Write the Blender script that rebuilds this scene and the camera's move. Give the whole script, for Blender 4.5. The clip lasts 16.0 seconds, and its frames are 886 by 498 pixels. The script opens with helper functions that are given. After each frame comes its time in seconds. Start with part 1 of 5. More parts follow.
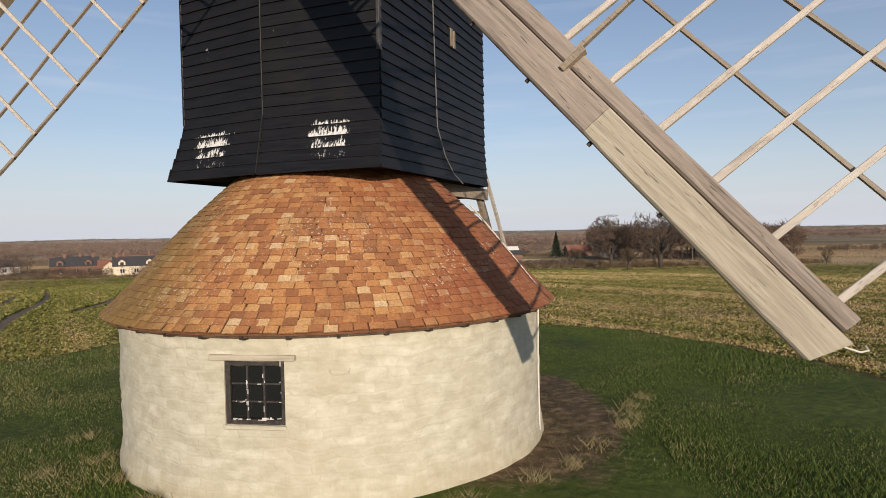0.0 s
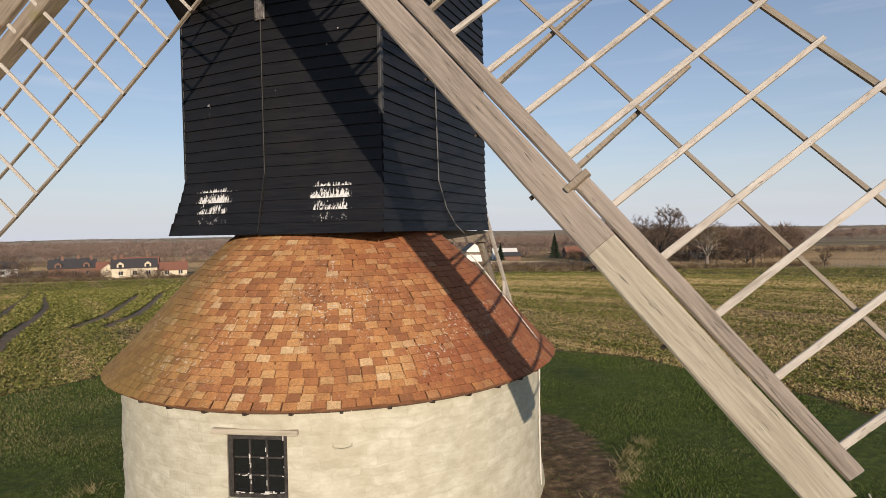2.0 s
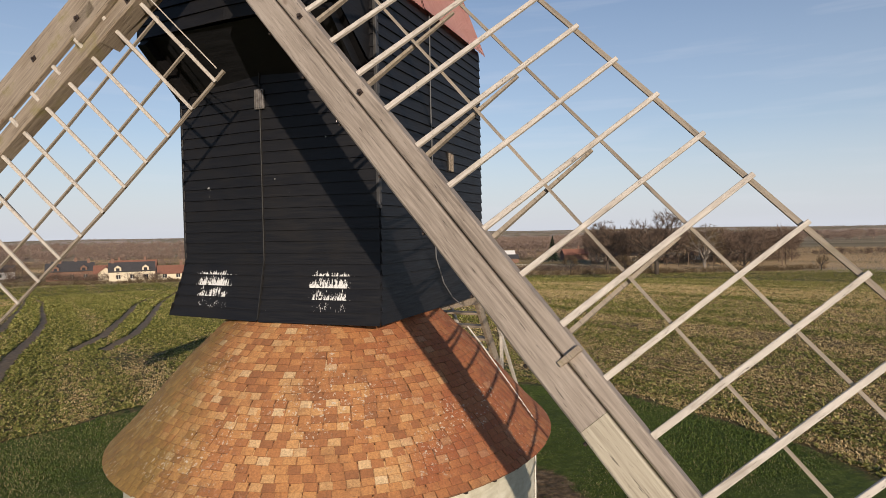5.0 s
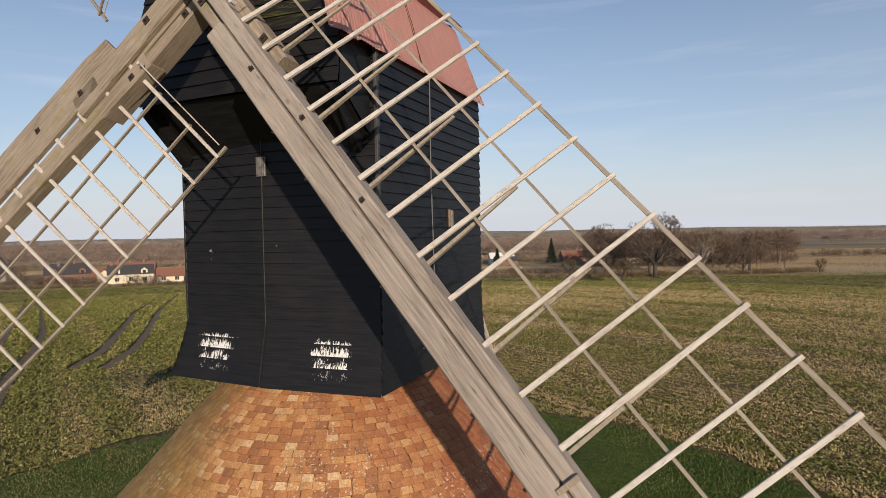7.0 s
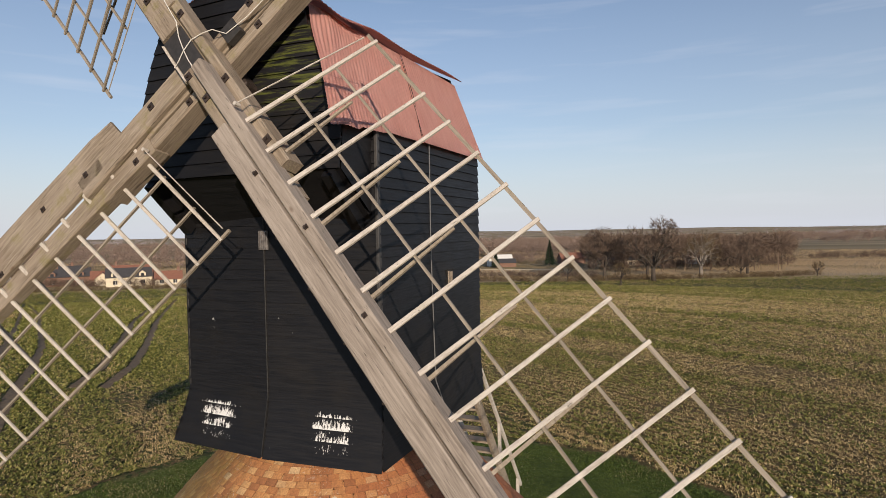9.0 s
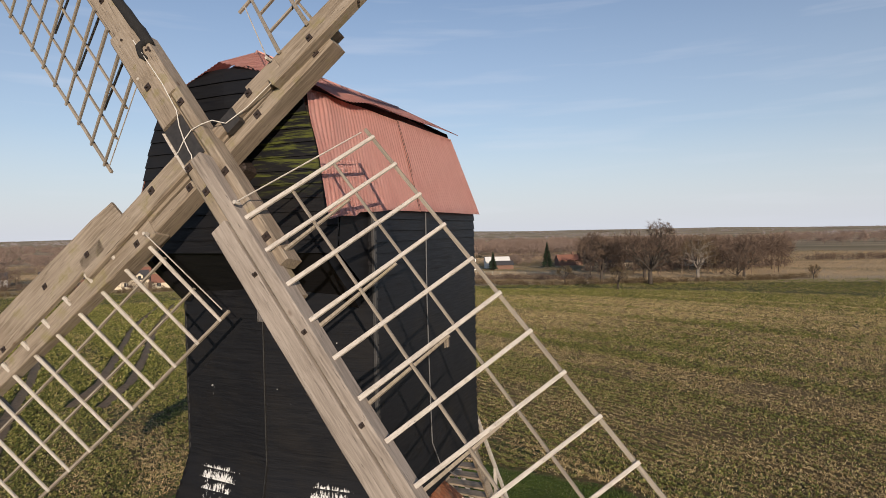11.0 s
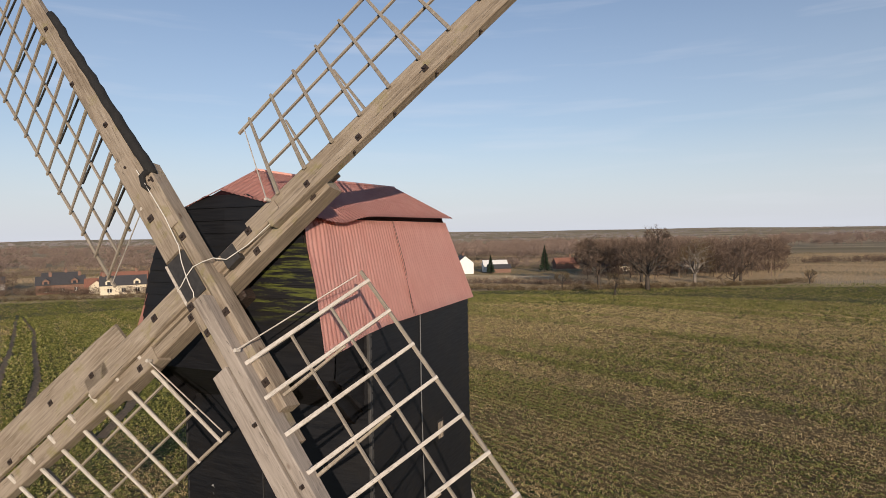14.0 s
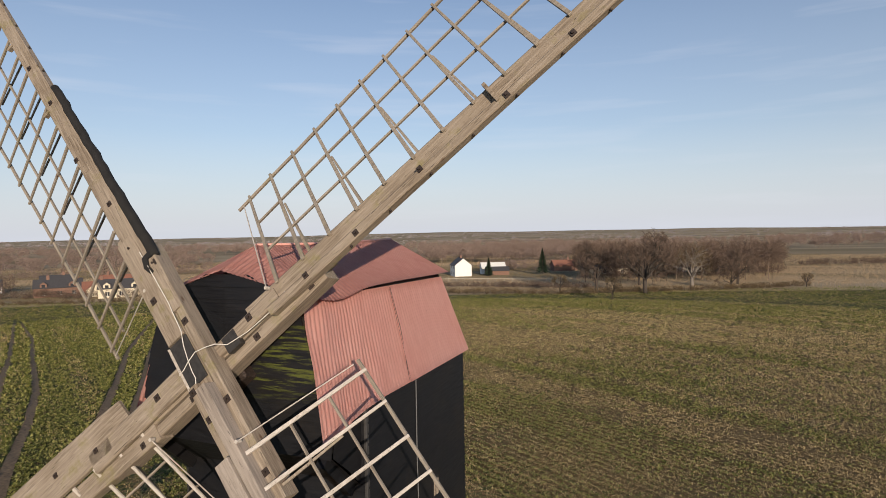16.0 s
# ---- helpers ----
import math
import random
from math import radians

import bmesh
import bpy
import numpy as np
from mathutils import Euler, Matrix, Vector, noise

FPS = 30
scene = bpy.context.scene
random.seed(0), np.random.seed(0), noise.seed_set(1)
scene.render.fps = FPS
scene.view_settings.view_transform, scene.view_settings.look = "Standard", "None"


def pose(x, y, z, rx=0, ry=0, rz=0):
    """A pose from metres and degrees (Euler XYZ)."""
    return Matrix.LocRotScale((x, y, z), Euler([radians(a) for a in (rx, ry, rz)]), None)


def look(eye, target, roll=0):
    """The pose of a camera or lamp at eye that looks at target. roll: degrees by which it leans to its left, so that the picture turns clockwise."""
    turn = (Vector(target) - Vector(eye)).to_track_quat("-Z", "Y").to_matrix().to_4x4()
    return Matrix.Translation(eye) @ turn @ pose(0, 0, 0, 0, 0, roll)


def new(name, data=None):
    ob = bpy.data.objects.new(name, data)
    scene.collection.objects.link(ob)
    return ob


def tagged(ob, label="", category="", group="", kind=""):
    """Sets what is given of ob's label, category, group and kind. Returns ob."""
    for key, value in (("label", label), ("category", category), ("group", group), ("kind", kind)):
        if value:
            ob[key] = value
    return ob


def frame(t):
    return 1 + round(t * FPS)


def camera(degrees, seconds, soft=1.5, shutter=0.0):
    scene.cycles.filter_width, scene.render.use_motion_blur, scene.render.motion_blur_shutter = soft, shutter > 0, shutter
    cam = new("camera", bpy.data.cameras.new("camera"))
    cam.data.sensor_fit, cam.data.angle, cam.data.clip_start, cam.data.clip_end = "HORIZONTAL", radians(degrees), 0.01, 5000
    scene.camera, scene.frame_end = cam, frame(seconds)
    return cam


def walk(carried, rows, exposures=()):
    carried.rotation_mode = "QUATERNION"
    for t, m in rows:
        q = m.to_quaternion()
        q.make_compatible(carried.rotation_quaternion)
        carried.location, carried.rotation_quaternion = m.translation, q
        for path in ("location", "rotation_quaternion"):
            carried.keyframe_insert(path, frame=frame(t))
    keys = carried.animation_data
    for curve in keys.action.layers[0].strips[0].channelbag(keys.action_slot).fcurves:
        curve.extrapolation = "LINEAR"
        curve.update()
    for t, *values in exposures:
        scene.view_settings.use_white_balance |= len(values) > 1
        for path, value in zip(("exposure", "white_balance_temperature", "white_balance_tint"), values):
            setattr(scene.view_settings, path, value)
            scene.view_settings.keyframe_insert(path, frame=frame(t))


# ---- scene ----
cam = camera(73.7, 16.0, soft=0.7)
TILT, LEAN = -1.75, 1.1
EXPOSURES = [(0.0, 0.34, 6550, 14), (16.0, 0.38, 6550, 14)]  # seconds, stops, kelvin, tint
# seconds, x, y, z, yaw: a drone rises straight up in front of the mill
ROWS = [
    (0.0, -0.000, 0.000, 2.850, -0.00),
    (0.5, -0.015, 0.006, 3.050, -0.08),
    (1.0, -0.024, 0.008, 3.273, -0.12),
    (1.5, -0.028, 0.010, 3.462, -0.11),
    (2.0, -0.026, 0.006, 3.622, -0.14),
    (2.5, -0.014, -0.003, 3.784, -0.18),
    (3.0, -0.001, -0.017, 3.961, -0.23),
    (3.5, 0.005, -0.033, 4.141, -0.24),
    (4.0, 0.007, -0.049, 4.339, -0.27),
    (6.5, 0.001, -0.093, 5.411, -0.41),
    (7.0, 0.006, -0.115, 5.636, -0.44),
    (7.5, 0.006, -0.142, 5.879, -0.49),
    (8.0, 0.006, -0.157, 6.128, -0.52),
    (8.5, 0.003, -0.177, 6.383, -0.58),
    (9.0, 0.005, -0.203, 6.613, -0.60),
    (11.5, 0.051, -0.320, 7.845, -0.90),
    (12.0, 0.059, -0.340, 8.093, -0.94),
    (12.5, 0.069, -0.368, 8.348, -0.97),
    (13.0, 0.085, -0.411, 8.617, -1.00),
    (13.5, 0.104, -0.462, 8.888, -1.01),
    (14.0, 0.127, -0.513, 9.153, -1.05),
    (14.5, 0.148, -0.554, 9.415, -1.10),
    (15.0, 0.163, -0.594, 9.668, -1.12),
    (15.5, 0.178, -0.645, 9.922, -1.18),
    (16.0, 0.189, -0.710, 10.199, -1.23),
]
walk(cam, [(t, Matrix.Translation((x, y, z)) @ pose(0, 0, 0, TILT, LEAN, 0) @ pose(0, 0, 0, 90, 0, yaw)) for t, x, y, z, yaw in ROWS], EXPOSURES)

# ---- world, sun, exposure ----
SUN_EL, SUN_AZ = 12.5, 169.0          # degrees; azimuth clockwise from +y
world = bpy.data.worlds.new("sky")
scene.world = world
world.use_nodes = True
wn = world.node_tree
sky = wn.nodes.new("ShaderNodeTexSky")
sky.sky_type = "NISHITA"
sky.sun_disc = False
sky.sun_elevation = radians(SUN_EL)
sky.sun_rotation = radians(SUN_AZ)
sky.altitude = 100
sky.air_density, sky.dust_density, sky.ozone_density = 1.0, 0.5, 3.0
wn.nodes["Background"].inputs["Strength"].default_value = 0.098
thin = wn.nodes.new("ShaderNodeHueSaturation")        # thin winter haze pales the sky
thin.inputs["Saturation"].default_value = 0.95
wn.links.new(sky.outputs[0], thin.inputs["Color"])
# pale winter mist over the whole horizon
sky_dir = wn.nodes.new("ShaderNodeSeparateXYZ")
wn.links.new(wn.nodes.new("ShaderNodeTexCoord").outputs["Generated"], sky_dir.inputs[0])
mist = wn.nodes.new("ShaderNodeValToRGB")
wn.links.new(sky_dir.outputs[2], mist.inputs[0])
mist.color_ramp.elements.new(0.06)
mist.color_ramp.elements.new(0.16)
for el, (at, amount) in zip(mist.color_ramp.elements, ((0.0, 0.92), (0.06, 0.72), (0.16, 0.34), (0.5, 0.0))):
    el.position, el.color = at, (amount, amount, amount, 1)
veil = wn.nodes.new("ShaderNodeMix")
veil.data_type = "RGBA"
wn.links.new(mist.outputs[0], veil.inputs[0])
wn.links.new(thin.outputs[0], veil.inputs[6])
veil.inputs[7].default_value = (5.05, 5.45, 6.0, 1)
# a few thin streaks of high cloud
slant = wn.nodes.new("ShaderNodeMapping")
slant.inputs["Rotation"].default_value, slant.inputs["Scale"].default_value = (0, radians(-9), 0), (2.2, 2.2, 26)
wn.links.new(sky_dir.inputs[0].links[0].from_socket, slant.inputs[0])
wisp = wn.nodes.new("ShaderNodeTexNoise")
wisp.inputs["Scale"].default_value, wisp.inputs["Detail"].default_value = 1.6, 4.0
wn.links.new(slant.outputs[0], wisp.inputs["Vector"])
thick = wn.nodes.new("ShaderNodeValToRGB")
wn.links.new(wisp.outputs["Fac"], thick.inputs[0])
for el, (at, amount) in zip(thick.color_ramp.elements, ((0.54, 0.0), (0.80, 0.22))):
    el.position, el.color = at, (amount, amount, amount, 1)
cirrus = wn.nodes.new("ShaderNodeMix")
cirrus.data_type = "RGBA"
wn.links.new(thick.outputs[0], cirrus.inputs[0])
wn.links.new(veil.outputs[2], cirrus.inputs[6])
cirrus.inputs[7].default_value = (6.0, 6.3, 6.8, 1)
wn.links.new(cirrus.outputs[2], wn.nodes["Background"].inputs["Color"])

sun = new("sun", bpy.data.lights.new("sun", "SUN"))
sun.data.energy, sun.data.angle, sun.data.color = 3.6, radians(0.55), (1.0, 0.86, 0.68)
sv = Vector((math.sin(radians(SUN_AZ)) * math.cos(radians(SUN_EL)), math.cos(radians(SUN_AZ)) * math.cos(radians(SUN_EL)), math.sin(radians(SUN_EL))))
sun.matrix_world = look(sv * 50, (0, 0, 0))

# ---- materials ----


class Nodes:
    """A short way of writing node trees."""

    def __init__(self, name):
        self.mat = bpy.data.materials.new(name)
        self.mat.use_nodes = True
        self.tree = self.mat.node_tree
        self.bsdf = self.tree.nodes["Principled BSDF"]

    def add(self, kind, **inputs):
        node = self.tree.nodes.new("ShaderNode" + kind)
        for key, value in inputs.items():
            self.set(node, key.replace("_", " "), value)
        return node

    def set(self, node, key, value):
        if isinstance(value, bpy.types.NodeSocket):
            self.tree.links.new(value, node.inputs[key])
        else:
            node.inputs[key].default_value = value

    def noise(self, vec, scale, detail=4.0, rough=0.55, distortion=0.0):
        n = self.add("TexNoise", Vector=vec, Scale=scale, Detail=detail, Roughness=rough, Distortion=distortion)
        return n.outputs["Fac"]

    def ramp(self, fac, *stops):
        n = self.add("ValToRGB", Fac=fac)
        e = n.color_ramp.elements
        while len(e) < len(stops):
            e.new(0.5)
        for el, (pos, col) in zip(e, stops):
            el.position = pos
            el.color = (*col, 1) if isinstance(col, tuple) else (col, col, col, 1)
        return n.outputs["Color"]

    def mix(self, fac, a, b, mode="MIX"):
        n = self.tree.nodes.new("ShaderNodeMix")
        n.data_type, n.blend_type = "RGBA", mode
        for key, value in ((0, fac), (6, a), (7, b)):
            if isinstance(value, bpy.types.NodeSocket):
                self.tree.links.new(value, n.inputs[key])
            elif key == 0:
                n.inputs[key].default_value = value
            else:
                n.inputs[key].default_value = (*value, 1)
        return n.outputs[2]

    def math(self, op, a, b=0.0, c=0.0, clamp=False):
        n = self.tree.nodes.new("ShaderNodeMath")
        n.operation, n.use_clamp = op, clamp
        for key, value in enumerate((a, b, c)):
            self.set(n, key, value)
        return n.outputs[0]

    def mapping(self, vec, scale=(1, 1, 1), rot=(0, 0, 0), loc=(0, 0, 0)):
        n = self.add("Mapping", Vector=vec)
        n.inputs["Scale"].default_value, n.inputs["Rotation"].default_value, n.inputs["Location"].default_value = scale, rot, loc
        return n.outputs[0]

    def obj(self):
        return self.add("TexCoord").outputs["Object"]

    def pos(self):
        return self.add("NewGeometry").outputs["Position"]

    def bump(self, height, strength=0.4, distance=0.02):
        n = self.add("Bump", Height=height, Strength=strength, Distance=distance)
        self.tree.links.new(n.outputs[0], self.bsdf.inputs["Normal"])

    def done(self, color, rough=0.8, metal=0.0, spec=None):
        self.set(self.bsdf, "Base Color", color if isinstance(color, bpy.types.NodeSocket) else (*color, 1))
        self.set(self.bsdf, "Roughness", rough)
        self.set(self.bsdf, "Metallic", metal)
        if spec is not None:
            self.set(self.bsdf, "Specular IOR Level", spec)
        return self.mat


def mat_plain(name, color, rough=0.7, scale=12.0, vary=0.25, metal=0.0):
    n = Nodes(name)
    v = n.obj()
    f = n.noise(v, scale, 5)
    dark = tuple(c * (1 - vary) for c in color)
    lite = tuple(min(1, c * (1 + vary)) for c in color)
    n.bump(f, 0.25, 0.01)
    return n.done(n.ramp(f, (0.3, dark), (0.7, lite)), rough, metal)


def mat_timber(name, dark, mid, lite, axis=0, moss=0.0, rand="obj"):
    """Weathered grey timber, its grain along the local axis."""
    n = Nodes(name)
    v = n.obj()
    sc = [9.0, 9.0, 9.0]
    sc[axis] = 0.55
    g = n.noise(n.mapping(v, tuple(sc)), 4.0, 8, 0.62, 0.6)
    big = n.noise(v, 1.3, 3)
    col = n.ramp(g, (0.28, dark), (0.5, mid), (0.72, lite))
    col = n.mix(n.ramp(big, (0.35, 0.0), (0.7, 0.55)), col, lite)
    cr = n.ramp(n.noise(n.mapping(v, tuple(c * 2.2 for c in sc)), 5.0, 4, 0.5, 0.9), (0.30, 1.0), (0.36, 0.0))
    col = n.mix(n.math("MULTIPLY", cr, 0.7), col, tuple(c * 0.25 for c in dark))
    kn = n.add("TexVoronoi", Vector=n.mapping(v, (1.6, 3.0, 3.0) if axis == 0 else (3.0, 1.6, 3.0)), Scale=1.0).outputs["Distance"]
    col = n.mix(n.ramp(kn, (0.03, 0.85), (0.09, 0.0)), col, (0.10, 0.055, 0.03))
    if moss:
        m = n.ramp(n.noise(v, 2.6, 6, 0.7), (0.56, 0.0), (0.68, moss))
        col = n.mix(m, col, (0.17, 0.15, 0.03))
    n.bump(n.math("SUBTRACT", g, cr), 0.5, 0.012)
    return n.done(col, 0.82)


def mat_tiles(name, joined):
    """Old clay roof tiles: each its own shade, lichen on the west, dark patches."""
    n = Nodes(name)
    p = n.pos()
    r = n.add("NewGeometry").outputs["Random Per Island"] if joined else n.add("ObjectInfo").outputs["Random"]
    col = n.ramp(r, (0.0, (0.30, 0.125, 0.050)), (0.16, (0.39, 0.16, 0.060)), (0.45, (0.48, 0.21, 0.075)), (0.75, (0.55, 0.275, 0.10)), (0.93, (0.60, 0.35, 0.15)), (1.0, (0.70, 0.50, 0.28)))
    sep = n.add("SeparateXYZ", Vector=p)
    # redder, newer patch under the body on the right; lichen on the left flank
    red = n.math("ADD", n.math("MULTIPLY", n.math("SUBTRACT", sep.outputs[0], -1.2), 0.55), n.math("MULTIPLY", n.math("SUBTRACT", sep.outputs[2], 2.7), 0.42))
    red = n.math("ADD", red, n.math("MULTIPLY", n.math("SUBTRACT", n.noise(p, 1.2, 4), 0.5), 1.6))
    col = n.mix(n.ramp(red, (0.25, 0.0), (0.70, 0.74)), col, (0.33, 0.092, 0.036))
    lich = n.math("ADD", n.math("MULTIPLY", n.math("SUBTRACT", -2.55, sep.outputs[0]), 0.9), n.math("MULTIPLY", n.math("SUBTRACT", n.noise(p, 2.2, 6, 0.7), 0.5), 2.2))
    col = n.mix(n.ramp(lich, (-0.25, 0.0), (0.8, 0.72)), col, (0.22, 0.16, 0.034))
    dk = n.ramp(n.noise(p, 2.1, 7, 0.75), (0.5, 0.0), (0.72, 0.55))
    col = n.mix(dk, col, (0.17, 0.08, 0.042))
    gr = n.noise(p, 42, 5, 0.7)
    col = n.mix(n.ramp(gr, (0.35, 0.45), (0.6, 0.0)), col, (0.10, 0.045, 0.025))
    sp = n.ramp(n.noise(p, 27, 3, 0.6), (0.60, 0.0), (0.64, 0.9))
    spm = n.ramp(n.noise(p, 1.1, 3), (0.5, 0.0), (0.62, 1.0))
    col = n.mix(n.math("MULTIPLY", sp, spm), col, (0.55, 0.48, 0.38))
    uv = n.add("SeparateXYZ", Vector=n.add("TexCoord").outputs["UV"])
    ex = n.math("MINIMUM", uv.outputs[0], n.math("SUBTRACT", 1.0, uv.outputs[0]))
    ey = n.math("MULTIPLY", uv.outputs[1], 1.1)
    rim = n.math("ADD", n.math("MINIMUM", ex, ey), n.math("MULTIPLY", n.math("SUBTRACT", gr, 0.5), 0.10))
    col = n.mix(n.ramp(rim, (0.0, 0.5), (0.055, 0.0)), col, (0.12, 0.06, 0.03))
    n.bump(gr, 0.5, 0.008)
    return n.done(col, 0.88)


def mat_limewash():
    n = Nodes("limewashed_masonry")
    v = n.obj()
    # courses of uneven blocks under the wash, unrolled round the drum
    sep = n.add("SeparateXYZ", Vector=v)
    ang = n.math("ARCTAN2", sep.outputs[1], sep.outputs[0])
    comb = n.add("CombineXYZ", X=n.math("MULTIPLY", ang, 3.0), Y=sep.outputs[2], Z=0.0).outputs[0]
    wob = n.add("TexNoise", Vector=v, Scale=2.4, Detail=3.0)
    mv = n.add("VectorMath", Vector=wob.outputs["Color"])
    mv.operation = "MULTIPLY_ADD"
    mv.inputs[1].default_value = (0.50, 0.17, 0)
    n.tree.links.new(comb, mv.inputs[2])
    br = n.tree.nodes.new("ShaderNodeTexBrick")
    n.tree.links.new(mv.outputs[0], br.inputs["Vector"])
    for key, value in (("Scale", 1.0), ("Mortar Size", 0.022), ("Mortar Smooth", 0.9), ("Brick Width", 0.3), ("Row Height", 0.115), ("Bias", 0.0)):
        br.inputs[key].default_value = value
    br.inputs["Color1"].default_value, br.inputs["Color2"].default_value, br.inputs["Mortar"].default_value = (1, 1, 1, 1), (0.25, 0.25, 0.25, 1), (0.55, 0.55, 0.55, 1)
    big = n.noise(v, 1.1, 6, 0.7)
    fine = n.noise(v, 30, 6, 0.7)
    med = n.noise(n.mapping(v, (1, 1, 1.8)), 4.5, 5, 0.65)
    col = n.ramp(med, (0.28, (0.40, 0.37, 0.28)), (0.5, (0.51, 0.485, 0.385)), (0.72, (0.62, 0.60, 0.50)))
    col = n.mix(n.ramp(big, (0.5, 0.0), (0.75, 0.5)), col, (0.40, 0.335, 0.235))
    col = n.mix(n.ramp(fine, (0.28, 0.4), (0.42, 0.0)), col, (0.42, 0.37, 0.28))
    blk = n.math("MULTIPLY", br.outputs["Color"], 1.0)
    col = n.mix(n.ramp(blk, (0.25, 0.46), (0.8, 0.0)), col, (0.38, 0.345, 0.25))
    streak = n.noise(n.mapping(v, (7, 7, 0.5)), 1.5, 5)
    low = n.math("SUBTRACT", 0.42, sep.outputs[2])
    col = n.mix(n.ramp(n.math("ADD", n.math("MULTIPLY", low, 1.4), n.math("SUBTRACT", streak, 0.5)), (0.15, 0.0), (0.75, 0.55)), col, (0.36, 0.30, 0.17))
    h = n.math("ADD", n.math("MULTIPLY", br.outputs["Fac"], -0.20), n.math("ADD", n.math("MULTIPLY", med, 0.7), n.math("MULTIPLY", fine, 0.25)))
    n.bump(h, 0.42, 0.03)
    return n.done(col, 0.9)


def mat_tarred():
    """Black-painted weatherboards, worn to white undercoat in two places on the skirt, mossy on the gable."""
    n = Nodes("black_painted_boards")
    v = n.obj()
    sep = n.add("SeparateXYZ", Vector=v)
    x, y, z = sep.outputs[0], sep.outputs[1], sep.outputs[2]
    g = n.noise(n.mapping(v, (1.2, 1.2, 22)), 2.0, 6, 0.6)
    col = n.ramp(g, (0.3, (0.004, 0.004, 0.0055)), (0.7, (0.010, 0.010, 0.0115)))
    col = n.mix(n.ramp(n.noise(v, 1.4, 5, 0.65), (0.5, 0.0), (0.75, 0.6)), col, (0.016, 0.013, 0.010))

    def inside(val, lo, hi, soft):
        a = n.math("DIVIDE", n.math("SUBTRACT", val, lo), soft, clamp=True)
        b = n.math("DIVIDE", n.math("SUBTRACT", hi, val), soft, clamp=True)
        return n.math("MULTIPLY", a, b)

    front = n.math("LESS_THAN", y, -1.2)
    pa = inside(x, -1.42, -0.46, 0.24)
    pb = inside(x, 0.56, 1.40, 0.2)
    zone = n.math("MULTIPLY", n.math("MAXIMUM", pa, pb), inside(z, 3.62, 4.36, 0.2))
    zone = n.math("MULTIPLY", zone, front)
    st = n.noise(n.mapping(v, (24, 24, 3.5)), 1.3, 5, 0.75)
    # each board is worn at its lower, thicker edge
    edge = n.math("FRACT", n.math("DIVIDE", n.math("SUBTRACT", z, 3.62), 0.148))
    fade = n.math("MULTIPLY", n.math("SUBTRACT", z, 4.22), 0.42)
    fade = n.math("MINIMUM", fade, 0.02)
    wear = n.math("ADD", n.math("ADD", n.math("MULTIPLY", zone, 0.42), fade), n.math("MULTIPLY", n.math("SUBTRACT", 0.5, edge), 0.24))
    white = n.ramp(n.math("ADD", wear, n.math("MULTIPLY", n.math("SUBTRACT", st, 0.5), 1.1)), (0.36, 0.0), (0.40, 1.0))
    white = n.math("MULTIPLY", white, n.ramp(zone, (0.05, 0.0), (0.2, 1.0)))
    spots = n.ramp(n.noise(v, 9.0, 2, 0.5), (0.765, 0.0), (0.775, 1.0))
    spots = n.math("MULTIPLY", spots, n.math("MULTIPLY", front, n.math("MULTIPLY", n.math("LESS_THAN", z, 7.0), n.ramp(n.noise(v, 0.9, 2), (0.5, 0.0), (0.6, 1.0)))))
    col = n.mix(n.math("MAXIMUM", white, spots), col, (0.68, 0.68, 0.66))
    mz = n.math("MULTIPLY", inside(z, 8.0, 9.2, 0.25), n.math("MULTIPLY", inside(x, 0.25, 1.6, 0.3), n.math("LESS_THAN", y, -1.7)))
    ms = n.noise(n.mapping(v, (0.9, 0.9, 9)), 2.0, 6, 0.7)
    col = n.mix(n.math("MULTIPLY", mz, n.ramp(ms, (0.5, 0.0), (0.62, 0.6))), col, (0.12, 0.135, 0.022))
    n.bump(g, 0.35, 0.006)
    return n.done(col, n.ramp(g, (0.3, 0.46), (0.7, 0.66)), 0.0, 0.33)


def mat_red_iron(name, fade):
    """Red oxide paint on iron; fade: blend from red to pale pink."""
    n = Nodes(name)
    v = n.obj()

    def shade(a, b):
        return tuple(p + (q - p) * fade for p, q in zip(a, b))

    big = n.noise(v, 0.9, 5, 0.6)
    st = n.noise(n.mapping(v, (4, 4, 0.4)), 2.0, 6, 0.65)
    col = n.ramp(st, (0.3, shade((0.40, 0.145, 0.112), (0.73, 0.37, 0.305))), (0.7, shade((0.49, 0.20, 0.16), (0.82, 0.465, 0.395))))
    col = n.mix(n.ramp(big, (0.45, 0.0), (0.75, 0.5)), col, shade((0.52, 0.24, 0.19), (0.82, 0.49, 0.42)))
    col = n.mix(n.ramp(n.noise(v, 14, 5, 0.7), (0.64, 0.0), (0.74, 0.5)), col, shade((0.24, 0.085, 0.05), (0.40, 0.17, 0.12)))
    n.bump(n.noise(v, 20, 4), 0.1, 0.004)
    return n.done(col, 0.55, 0.0, 0.4)


